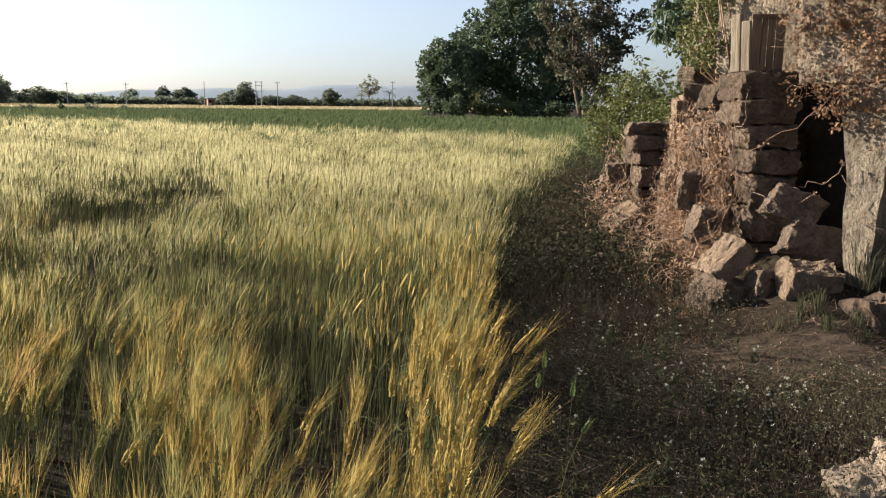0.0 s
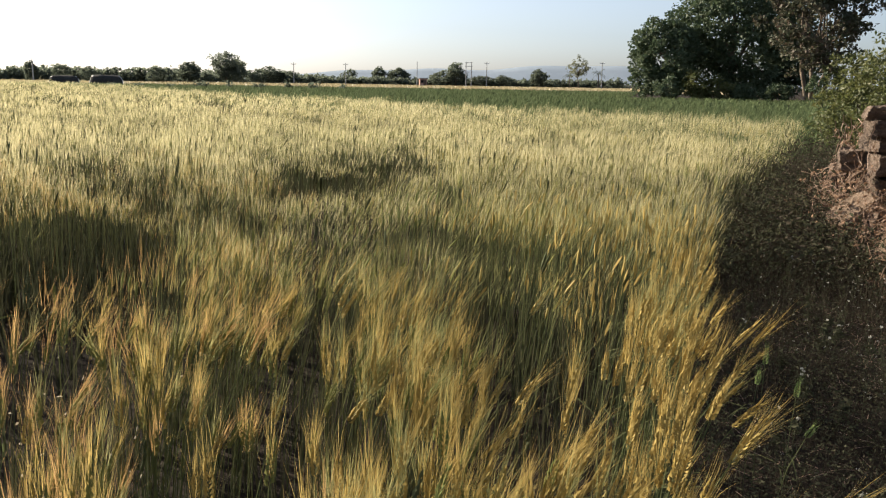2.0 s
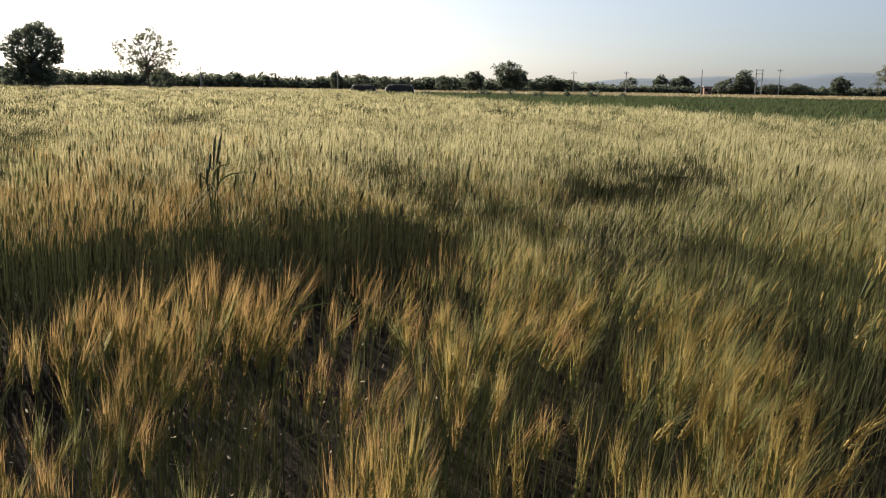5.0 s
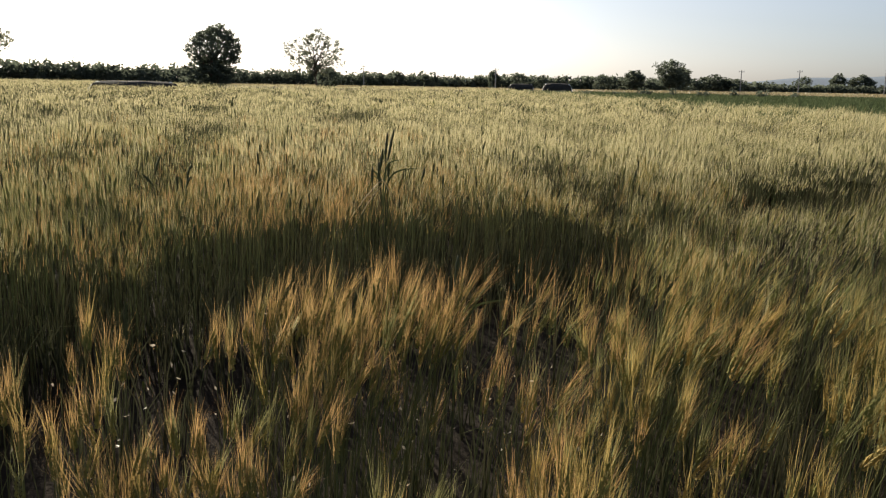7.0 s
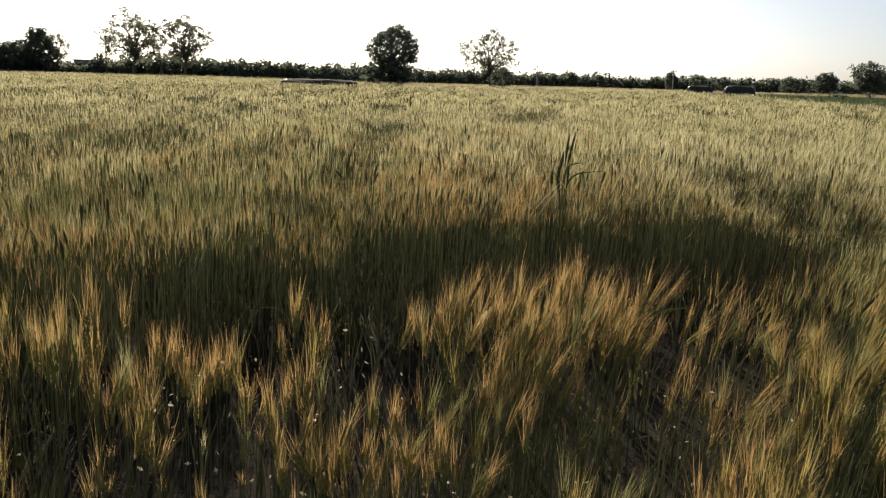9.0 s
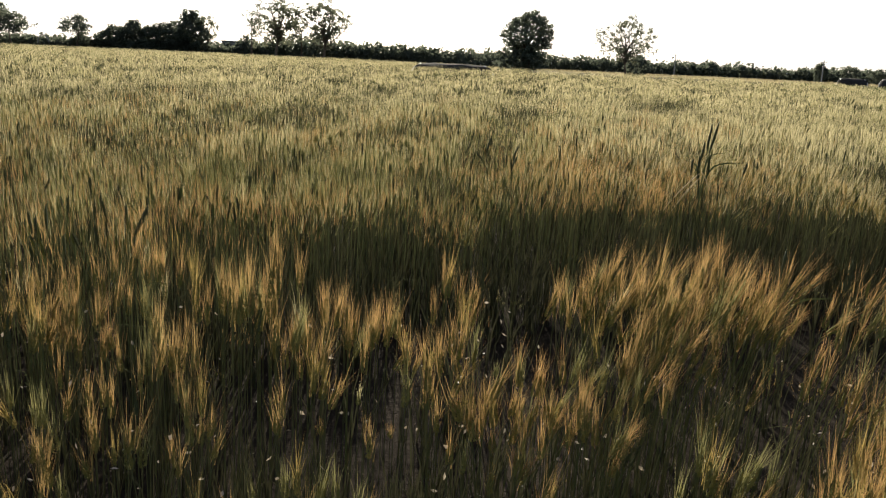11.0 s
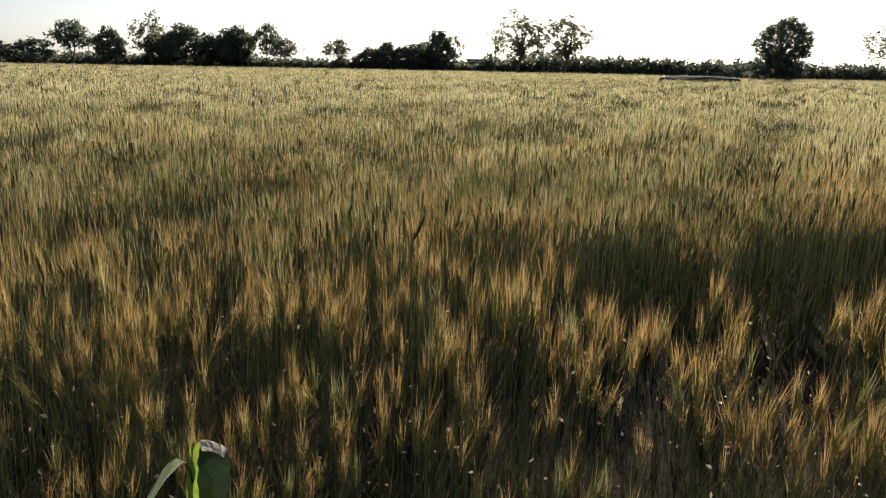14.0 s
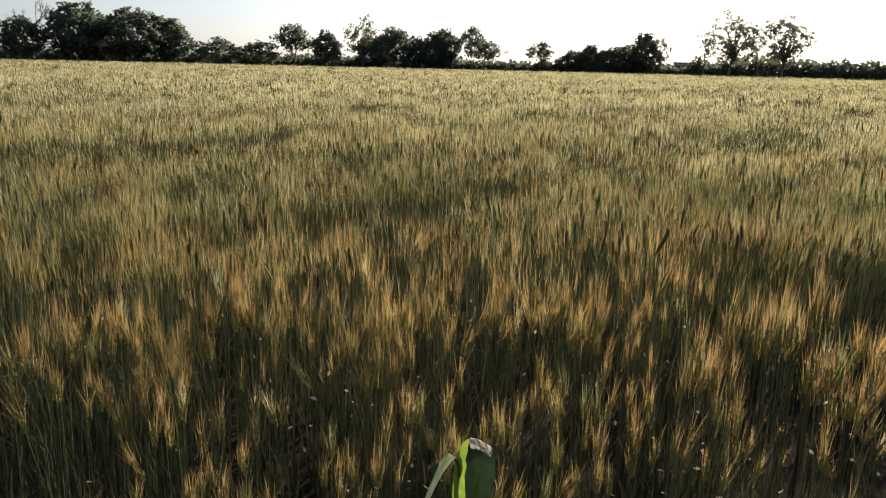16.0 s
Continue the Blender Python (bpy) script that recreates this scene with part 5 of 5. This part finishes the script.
    thing("dry_litter", pose(0, 0, 0), "dead straw and pale leaf scraps among the weeds", "litter", kind="stuff", data=me)


litter()


def understorey():
    """Short grass and low blades inside the stand, between the stalks."""
    g = np.random.default_rng(104)
    x, y = scattered(g, 0.7, 14, 150, -20, 128, 0.6)
    u, w = scattered(g, 0.7, 3.0, 170, 35, 128, 0.6)
    x, y = np.concatenate([x, u]), np.concatenate([y, w])
    close = np.clip((3.4 - np.hypot(x, y)) / 0.8, 0, 1) * (x < -0.7)
    ok = wheat_here(x, y) & (g.uniform(0, 1, len(x)) > 0.1 * close) & ((hollow(x, y) > 0.9) | (g.uniform(0, 1, len(x)) < 0.3))
    x, y = x[ok], y[ok]
    blades_field("wheat_understorey", g, x, y, 0.34 + 0.22 * np.clip((np.repeat(np.hypot(x, y), 5) - 2.6) / 0.8, 0, 1), 0.0034 + 0.0007 * np.clip(np.repeat(np.hypot(x, y), 5) - 3, 0, 12), M_UNDER, "dark green lower leaves in the wheat stand", "grass", 0.16, 5, True)


understorey()


def herb(x, y, high, seed, bloom, label):
    """A branching flowering weed: stem, side twigs, narrow leaves, flower heads."""
    g = np.random.default_rng(seed)
    ob = thing("flowering_weed", pose(x, y, float(ground_height(np.array(x), np.array(y)))), label, "weed", "flowering weeds on the verge")
    top = np.array([g.normal(0, 0.05), g.normal(0, 0.05), high])
    mid = top * 0.5 + g.normal(0, 0.012, 3)
    st = part("stem", tri_mesh("stem", [(*tube(smooth_path([(0, 0, 0), mid, top], 7), np.linspace(0.0026, 0.001, 7), 5), 0)], [M_WEED], True), None, ob)
    ends, nodes = [top], []
    for i in range(int(g.integers(4, 8))):
        u = g.uniform(0.3, 0.92)
        p = (np.zeros(3) * (1 - u) + top * u)
        t = g.uniform(0, 6.28)
        e = p + np.array([math.cos(t), math.sin(t), 1.3]) * high * g.uniform(0.10, 0.24) * (1.15 - u)
        part("twig", tri_mesh("twig", [(*tube([p, (p + e) / 2 + g.normal(0, 0.004, 3), e], (0.0014, 0.0011, 0.0008), 4), 0)], [M_WEED], True), None, st)
        ends.append(e), nodes.append(p), nodes.append((p + e) / 2)
    v, f = leaf_cloud(g, np.array(nodes), 0.03, 0.011, 5, 3.0)
    part("foliage", tri_mesh("foliage", [(v, f, 0)], [M_WEED]), None, ob)["kind"] = "stuff"
    for e in ends[: len(ends) if bloom > 1 else 2] if bloom else []:
        v, f = leaf_cloud(g, [e], 0.008, 0.008, 12, 1.1)
        part("flower_head", tri_mesh("flower_head", [(v, f, 0)], [M_FLOWER]), None, ob, "small creamy white flower head")


def smooth_path(pts, n=14):
    p = np.asarray(pts, float)
    t = np.linspace(0, 1, len(p))
    u = np.linspace(0, 1, n)
    q = np.stack([np.interp(u, t, p[:, k]) for k in range(3)], 1)
    for _ in range(3):
        q[1:-1] = (q[:-2] + 2 * q[1:-1] + q[2:]) / 4
    return q


_g = np.random.default_rng(140)
for i, (x, y, h) in enumerate(((1.02, 4.2, 0.42), (1.18, 4.35, 0.46), (1.26, 4.5, 0.5), (1.1, 3.9, 0.36), (0.85, 4.6, 0.4), (1.4, 4.1, 0.3), (0.7, 4.0, 0.3), (1.35, 4.9, 0.42), (1.0, 5.1, 0.38), (0.55, 4.9, 0.3))):
    herb(x, y, h, 150 + i, 1, "thin yellow-green weed stalk with small flower heads")
for i in range(14):
    herb(1.66 + _g.normal(0, 0.18), 3.95 + _g.normal(0, 0.18), float(_g.uniform(0.14, 0.26)), 170 + i, 2, "low bushy weed with creamy white flower heads")
for i in range(26):
    y = float(_g.uniform(2.8, 7.0))
    herb(float(np.interp(y, EDGE_Y, EDGE_X)) + float(_g.uniform(0.35, 1.6)), y, float(_g.uniform(0.16, 0.34)), 190 + i, i % 2, "dark green branching weed on the verge")


def grass_tuft(x, y, z, high, seed):
    g = np.random.default_rng(seed)
    ob = thing("grass_tuft", pose(x, y, z), "dull green grass tuft growing between the fallen stones", "grass", "grass tufts among the stones")
    n = 26
    v, t = [], g.uniform(0, 6.28, n)
    for a in t:
        h, r, w = high * g.uniform(0.5, 1.1), high * g.uniform(0.15, 0.8), 0.0028
        b = np.array([g.normal(0, 0.03), g.normal(0, 0.03), 0])
        d, s = np.array([math.cos(a), math.sin(a), 0]), np.array([-math.sin(a), math.cos(a), 0]) * w
        m = b + d * r * 0.35 + np.array([0, 0, h * 0.8])
        v += [b - s, b + s, m + s, m - s, b + d * r + np.array([0, 0, h])]
    f = (np.arange(n) * 5)[:, None, None] + np.array([[0, 1, 2], [0, 2, 3], [3, 2, 4]])[None]
    part("tussock", tri_mesh("tussock", [(np.array(v), f.reshape(-1, 3), 0)], [M_WEED]), None, ob)["kind"] = "stuff"


for i, (x, y) in enumerate(((2.48, 5.62), (2.56, 5.55), (2.62, 5.68), (2.74, 5.36), (2.40, 5.5), (2.85, 5.42), (2.55, 5.35), (2.95, 5.25), (2.7, 5.2), (2.28, 5.45), (2.98, 5.85), (3.05, 5.9), (3.0, 5.75))):
    grass_tuft(x, y, float(ground_height(np.array(x), np.array(y))), (0.16, 0.22, 0.13)[i % 3] + (0.2 if i > 9 else 0), 230 + i)

# ---- single plants in the wheat ----
def wheat_stalk(x, y, high, lean, way, seed, green=False, label="bearded wheat stalk leaning out over the path"):
    g = np.random.default_rng(seed)
    ob = thing("wheat_stalk", pose(x, y, 0), label, "wheat stalk", "wheat stalks at the field's edge")
    z = float(ground_height(np.array(x), np.array(y)))
    mats = (M_STEM, M_GREENEAR if green else M_EAR_GOLD, M_GREENEAR if green else M_AWN_YELLOW, M_BLADE)
    for tv, tf, k in template(g, 18, 24, 0.0006, 0.0014, 2, stem_sides=3):
        v = bent(np.array([[0, 0, z]]), np.array([high]), np.array([lean]), np.array([way]), np.array([g.uniform(0, 6.28)]), tv)
        part(("stem", "ear", "beard", "blade")[k], tri_mesh("stalk_part", [(v.reshape(-1, 3), tf, 0)], [mats[k]]), None, ob)["kind"] = "stuff" if k in (1, 2) else ""


M_GREENEAR = plant_mat("unripe_ear", (0.20, 0.26, 0.09), (0.26, 0.30, 0.11), (0.16, 0.22, 0.07), 3.0, 0.25, 0.7, 0.5, 0.1)
for i, (x, y, h, l, w) in enumerate(((0.02, 2.85, 0.84, 0.38, 0.1), (-0.02, 2.52, 0.82, 0.42, 0.25), (0.0, 2.3, 0.78, 0.36, -0.1))):
    wheat_stalk(x, y, h, l, w, 300 + i)
for i, (x, y, h, l, w) in enumerate(((0.42, 3.3, 0.57, 0.06, 1.2), (0.38, 3.25, 0.50, 0.05, 0.4), (0.50, 3.12, 0.52, 0.04, 0.0), (0.46, 3.0, 0.40, 0.30, 0.3))):
    wheat_stalk(x, y, h, l, w, 310 + i, True, "thin green unripe wheat stalk standing in the path's weeds")
_g = np.random.default_rng(320)
for i in range(110):
    y = float(_g.uniform(1.3, 4.6))
    x = float(np.interp(y, EDGE_Y, EDGE_X)) - float(abs(_g.normal(0, 0.10)))
    wheat_stalk(x, y, float(_g.uniform(0.74, 0.86)), float(_g.uniform(0.02, 0.2)), float(_g.normal(0, 0.6)), 400 + i, label="golden bearded wheat stalk at the field's edge")


def blade_mesh(pts, widths, fold=0.25, curl=(0, 0, 1)):
    """A long leaf with a folded midrib along pts."""
    p = np.asarray(pts, float)
    tan = np.gradient(p, axis=0)
    tan /= np.linalg.norm(tan, axis=1, keepdims=True)
    side = np.cross(tan, np.asarray(curl, float))
    side /= np.linalg.norm(side, axis=1, keepdims=True) + 1e-9
    up = np.cross(side, tan)
    w = np.asarray(widths, float)[:, None]
    rows = [p - side * w + up * w * fold, p - side * w * 0.5 + up * w * fold * 0.4, p, p + side * w * 0.5 + up * w * fold * 0.4, p + side * w + up * w * fold]
    v = np.stack(rows, 1).reshape(-1, 3)
    f = []
    for i in range(len(p) - 1):
        for j in range(4):
            a = i * 5 + j
            f += [(a, a + 1, a + 6), (a, a + 6, a + 5)]
    return v, np.array(f)


def loft(a, b, crumple=0.0, seed=0, n=16, cols=6, fold=0.1):
    """A leaf surface between its two long edges, keeled along the middle."""
    g = np.random.default_rng(seed)
    a, b = smooth_path(a, n), smooth_path(b, n)
    u = np.linspace(0, 1, cols)[None, :, None]
    v = a[:, None] * (1 - u) + b[:, None] * u
    w = np.linalg.norm(b - a, axis=1)[:, None]
    v[..., 0] -= fold * w * np.sin(np.pi * u[..., 0])
    v = v + g.normal(0, 1, v.shape) * crumple
    f = []
    for i in range(n - 1):
        for j in range(cols - 1):
            p = i * cols + j
            f += [(p, p + 1, p + cols + 1), (p, p + cols + 1, p + cols)]
    return v.reshape(-1, 3), np.array(f)


def maize():
    ob = thing("maize_plant", pose(-1.88, -0.606, 0), "young bright green maize plant, one leaf folded and dry", "plant")
    part("stem", tri_mesh("stem", [(*tube([(0, -0.02, 0), (0.005, -0.02, 0.35), (0, -0.015, 0.56)], (0.012, 0.010, 0.007), 8), 0)], [M_MAIZE], True), None, ob)
    part("leaf", tri_mesh("leaf", [(*loft([(0.000, -0.019, 0.454), (0.000, -0.035, 0.550), (0.000, -0.039, 0.615), (0.000, -0.037, 0.666), (0.000, -0.033, 0.713)], [(0.000, -0.013, 0.454), (0.010, -0.005, 0.550), (0.010, -0.007, 0.615), (0.005, -0.012, 0.666), (0.000, -0.020, 0.713)], 0.0006, 1), 0)], [M_MAIZE], True), None, ob)
    part("leaf", tri_mesh("leaf", [(*loft([(-0.010, -0.019, 0.454), (-0.012, -0.031, 0.615), (-0.012, -0.029, 0.707), (-0.012, -0.027, 0.758)], [(-0.010, -0.016, 0.454), (-0.012, -0.027, 0.615), (-0.012, -0.025, 0.707), (-0.012, -0.025, 0.758)], 0.0, 2), 0)], [M_MAIZE], True), None, ob)
    part("leaf", tri_mesh("leaf", [(*loft([(0.000, -0.024, 0.659), (0.020, -0.032, 0.717), (0.060, -0.048, 0.761), (0.120, -0.061, 0.767), (0.190, -0.076, 0.761), (0.260, -0.086, 0.754), (0.300, -0.092, 0.742)], [(0.000, -0.020, 0.659), (0.020, -0.022, 0.714), (0.060, -0.033, 0.746), (0.120, -0.048, 0.753), (0.190, -0.064, 0.751), (0.260, -0.077, 0.749), (0.300, -0.088, 0.740)], 0.0006, 3), 0)], [M_MAIZEDULL], True), None, ob)
    part("leaf", tri_mesh("leaf", [(*loft([(-0.030, -0.019, 0.509), (-0.030, -0.023, 0.659), (-0.030, -0.025, 0.713), (-0.020, -0.019, 0.741), (0.000, 0.000, 0.763)], [(-0.030, -0.011, 0.509), (-0.030, -0.011, 0.659), (-0.030, 0.001, 0.717), (-0.030, 0.024, 0.728), (-0.020, 0.051, 0.732)], 0.0006, 4), 0)], [M_MAIZE], True), None, ob)
    # this hanging leaf's shade is painted by its darker leaf colour
    part("leaf", tri_mesh("leaf", [(*loft([(0.000, 0.000, 0.763), (0.012, -0.005, 0.741), (0.022, -0.009, 0.707), (0.030, -0.011, 0.659), (0.035, -0.003, 0.604), (0.040, 0.013, 0.550)], [(-0.020, 0.052, 0.732), (-0.005, 0.059, 0.711), (0.008, 0.060, 0.680), (0.020, 0.053, 0.643), (0.030, 0.043, 0.604), (0.040, 0.024, 0.550)], 0.0012, 5, 18, 8, 0.15), 0)], [M_MAIZE_SHADED], True), None, ob)
    part("leaf", tri_mesh("leaf", [(*loft([(0.050, 0.013, 0.509), (0.050, 0.008, 0.604), (0.045, 0.013, 0.659), (0.040, 0.023, 0.698)], [(0.050, 0.021, 0.509), (0.050, 0.024, 0.604), (0.045, 0.024, 0.659), (0.040, 0.024, 0.698)], 0.0004, 6), 0)], [M_MAIZE], True), None, ob)
    part("dry_fold", tri_mesh("dry_fold", [(*loft([(0.004, -0.001, 0.766), (0.016, -0.003, 0.758), (0.022, 0.003, 0.747)], [(-0.012, 0.053, 0.733), (0.002, 0.053, 0.726), (0.012, 0.048, 0.724)], 0.0009, 7, 9, 14, 0.2), 0)], [M_HUSK], True), None, ob, "papery crumpled pale dried leaf fold")


maize()


def tall_weed(x, y, seed, heads, leaves=(), straw=(), label="tall dark grass weed with upright seed spikes above the wheat"):
    """Stalks with seed spikes; heads are (sideways, height, slant, length), leaves (sideways reach, height)."""
    g = np.random.default_rng(seed)
    ob = thing("tall_weed", pose(x, y, 0), label, "weed", "weeds above the wheat")
    d = math.hypot(x, y)
    side = np.array([y / d, -x / d, 0])
    up = np.array([0, 0, 1.0])
    for off, hh, slant, ln in heads:
        top = side * off + up * hh + np.array([-side[1], side[0], 0]) * g.normal(0, 0.03)
        ax = up + side * slant
        ax /= np.linalg.norm(ax)
        neck = top - ax * ln
        foot = np.array([0.02 * g.normal(), 0.02 * g.normal(), 0.0]) + side * neck.dot(side) * 0.4
        st = part("stalk", tri_mesh("stalk", [(*tube(smooth_path([foot, (foot + neck) / 2 + g.normal(0, 0.008, 3), neck], 7), np.linspace(0.0032, 0.002, 7), 4), 0)], [M_WEEDSTEM], True), None, ob)
        u = np.linspace(0, 1, 9)
        r = 0.0075 * np.interp(u, [0, 0.12, 0.5, 0.85, 1], [0.4, 0.85, 1.0, 0.8, 0.2]) * (1 + 0.14 * np.cos(np.arange(9) * np.pi))
        part("spike", tri_mesh("spike", [(*tube(neck + ax * ln * u[:, None] + side * 0.012 * np.sin(u * 2.4)[:, None] * g.normal(0, 0.6), r, 6), 0)], [M_WEEDSTEM], True), None, st)
    for reach, hh in leaves:
        p = [up * (hh - 0.30), up * (hh - 0.08) + side * reach * 0.08, up * hh + side * reach * 0.3, up * (hh + 0.008) + side * reach * 0.7, up * (hh + 0.015) + side * reach]
        v, f = blade_mesh(smooth_path(p, 12), np.interp(np.linspace(0, 1, 12), [0, 0.4, 1], [0.003, 0.0065, 0.0015]), 0.2, (-side[1], side[0], 0.5))
        part("leaf", tri_mesh("leaf", [(v, f, 0)], [M_WEEDSTEM], True), None, ob)
    for a0, z0, a1, z1 in straw:
        p = smooth_path([side * a0 + up * z0, side * (a0 + a1) / 2 + up * ((z0 + z1) / 2 + 0.02), side * a1 + up * z1], 8)
        part("dead_stem", tri_mesh("dead_stem", [(*tube(p, np.linspace(0.004, 0.003, 8), 5), 0)], [M_DRY], True), None, ob, "pale dead broken stem")


M_WEEDSTEM = plant_mat("weed_stalk", (0.06, 0.075, 0.03), (0.08, 0.09, 0.035), (0.05, 0.06, 0.025), 4.0, 0.15)
tall_weed(-4.02, 3.50, 1, ((0.04, 1.27, 0.12, 0.17), (0.075, 1.285, 0.2, 0.2), (-0.02, 1.08, 0.02, 0.1), (-0.055, 1.05, 0.05, 0.1), (0.0, 1.16, 0.1, 0.12), (0.05, 1.08, 0.1, 0.1), (0.26, 1.05, 0.2, 0.08)),
          ((0.25, 1.03), (-0.1, 1.02), (0.12, 1.08), (-0.06, 0.98)), ((-0.01, 0.96, -0.2, 0.72), (0.0, 0.94, -0.16, 0.70), (0.0, 0.97, 0.06, 0.86)))
tall_weed(-5.10, 2.72, 3, ((0.115, 1.02, 0.4, 0.12), (0.095, 0.95, 0.45, 0.09), (0.0, 0.96, -0.02, 0.10), (-0.087, 1.08, 0.3, 0.12), (-0.2, 0.97, -0.85, 0.10)), ((0.12, 0.8),), label="slanting dark seed spikes standing above the wheat")
tall_weed(-3.16, 0.06, 6, ((0.05, 1.03, 0.42, 0.11),), label="single dark spike slanting out of the wheat")
tall_weed(-2.0, 1.95, 7, ((0.0, 1.02, 0.03, 0.12),), ((0.16, 0.86),), label="single dark stalk standing in the wheat")
tall_weed(-5.9, 3.9, 8, ((0.0, 1.0, -0.06, 0.12),), label="single dark stalk standing in the wheat")

# ---- far off: poles, hut, house, heaps ----
def pole(deg, d, h, arm=True, label="slim grey concrete power pole by the far road"):
    ob = thing("utility_pole", pose(*at_az(deg, d), 0, 0, deg), label, "power pole", "power poles along the fields")
    part("shaft", tri_mesh("shaft", [(*tube([(0, 0, 0), (0, 0, h)], (0.16, 0.10), 6), 0)], [M_CONCRETE]), None, ob)
    if arm:
        part("crossarm", box_bm(1.5, 0.1, 0.12, 0, (0, 0, h - 0.5)), M_CONCRETE, ob)
        for x in (-0.65, 0, 0.65):
            part("insulator", tri_mesh("insulator", [(*tube([(x, 0, h - 0.45), (x, 0, h - 0.25), (x, 0, h - 0.15)], (0.05, 0.09, 0.03), 6), 0)], [M_WHITE]), None, ob)
    return ob


for a, d, h in ((23.8, 255, 6.3), (20.4, 262, 6.6), (11.0, 272, 7.9), (3.4, 275, 8.5), (48.3, 236, 5.9), (39.5, 218, 5.3)):
    pole(a, d, h)
pole(15.65, 260, 7.3, False, "bare dark pole standing before the hut")
h_pole = thing("transformer_frame", pose(*at_az(12.2, 270), 0, 0, 12), "two grey poles joined by crossbars for a transformer", "power pole")
for x in (-0.85, 0.85):
    part("shaft", tri_mesh("shaft", [(*tube([(x, 0, 0), (x, 0, 7.8)], (0.17, 0.12), 6), 0)], [M_CONCRETE]), None, h_pole)
for z in (4.6, 6.4, 7.5):
    part("crossbar", box_bm(2.4, 0.12, 0.14, 0, (0, -0.15, z)), M_CONCRETE, h_pole)


def small_house(name, deg, d, w, dep, h, mat, label, flat=True):
    ob = thing(name, pose(*at_az(deg, d), 0, 0, deg + 8), label, "building")
    part("wall", box_bm(w, dep, h, 0.03, (0, 0, h / 2)), mat, ob)
    part("roof", box_bm(w + 0.5, dep + 0.5, 0.22, 0.02, (0, 0, h + 0.11)), M_CONCRETE, ob)
    part("door", box_bm(0.9, 0.06, 1.9, 0, (w * 0.2, -dep / 2 - 0.02, 0.95)), M_WOOD, ob)
    part("window", box_bm(0.8, 0.06, 0.8, 0, (-w * 0.2, -dep / 2 - 0.02, 1.5)), M_HOLE, ob)


small_house("pump_house", 15.25, 262, 2.2, 2.2, 2.3, M_HUT, "small reddish brick pump house by the far road")
small_house("farm_house", 77.2, 205, 4.2, 3.5, 3.4, M_HOUSE, "flat-roofed pale farm house among the far trees")

arch = thing("field_gate", pose(*at_az(88.3, 200), 0, 0, 88), "thin arched gateway frame at the field's far edge", "gate")
u = np.linspace(0, math.pi, 11)
part("arch", tri_mesh("arch", [(*tube(np.stack([-1.0 * np.cos(u), 0 * u, 1.6 + 1.3 * np.sin(u)], 1), np.full(11, 0.14), 5), 0)], [M_CONCRETE]), None, arch)
for x in (-1.0, 1.0):
    part("post", box_bm(0.28, 0.28, 1.6, 0, (x, 0, 0.8)), M_CONCRETE, arch)


def covered_heap(deg, d, w, dep, h, label, seed):
    """A straw heap under a dark sheet; white tubes paint the sun's glint on its rims."""
    ob = thing("covered_heap", pose(*at_az(deg, d), 0, 0, deg), label, "straw heap", "covered straw heaps")
    bm = bmesh.new()
    bmesh.ops.create_uvsphere(bm, u_segments=24, v_segments=14, radius=1)
    bmesh.ops.delete(bm, geom=[v for v in bm.verts if v.co.z < -0.05], context="VERTS")
    for v in bm.verts:
        c = v.co
        r = (abs(c.x) ** 5 + abs(c.y) ** 5 + abs(c.z) ** 5) ** (1 / 5)
        c = c / max(r, 0.5)
        v.co = Vector((c.x * w / 2, c.y * dep / 2, max(c.z, 0) * h)) + noise.noise_vector(Vector(c) * 2 + Vector((seed, 0, 0))) * 0.12
    part("tarpaulin", bm, M_TARP, ob)
    for sgn in (-1, 1):
        u = np.linspace(0.05, 0.7, 9)
        p = np.stack([sgn * w / 2 * 1.01 * np.cos(u), np.full(9, -dep * 0.22), h * 1.3 * np.sin(u) ** 0.8 + 0.02], 1)
        part("plastic_rim", tri_mesh("plastic_rim", [(*tube(p, np.linspace(0.13, 0.09, 9), 6), 0)], [M_WHITE], True), None, ob, "white tube for the heap's sunlit edge")


covered_heap(35.4, 158, 5.2, 4, 1.7, "dark sheeted straw heap with a white sunlit rim", 1)
covered_heap(37.8, 160, 4.6, 3.5, 1.5, "lower dark sheeted straw heap with a white sunlit rim", 2)
covered_heap(62.9, 82, 7.6, 4, 1.2, "long dark sheeted straw heap in the wheat", 3)

# scrub on the bund between the green crop and the stubble
def bund():
    g = np.random.default_rng(111)
    c, s = [], []
    for a in np.arange(20.5, 46, 0.12):
        if wave(np.array([a]), np.array([a * 0.3]), 3.1)[0] > (0.0 if a < 31 else 0.35):
            d = np.interp(a, [20, 30, 46], [128, 125, 135]) + g.uniform(-1, 1)
            h = g.uniform(0.5, 1.1) * (1.0 if a < 31 else 0.55)
            for z in (0.25, 0.65, 1.0):
                c.append((*at_az(a, d)[:2], z * h)), s.append(0.35)
    v, f = leaf_cloud(g, c, s, 0.22, 10)
    thing("bund_scrub", pose(0, 0, 0), "low dark scrub on the bank between two fields", "bush", kind="stuff", data=tri_mesh("bund_scrub", [(v, f, 0)], [M_NEEM]))


bund()
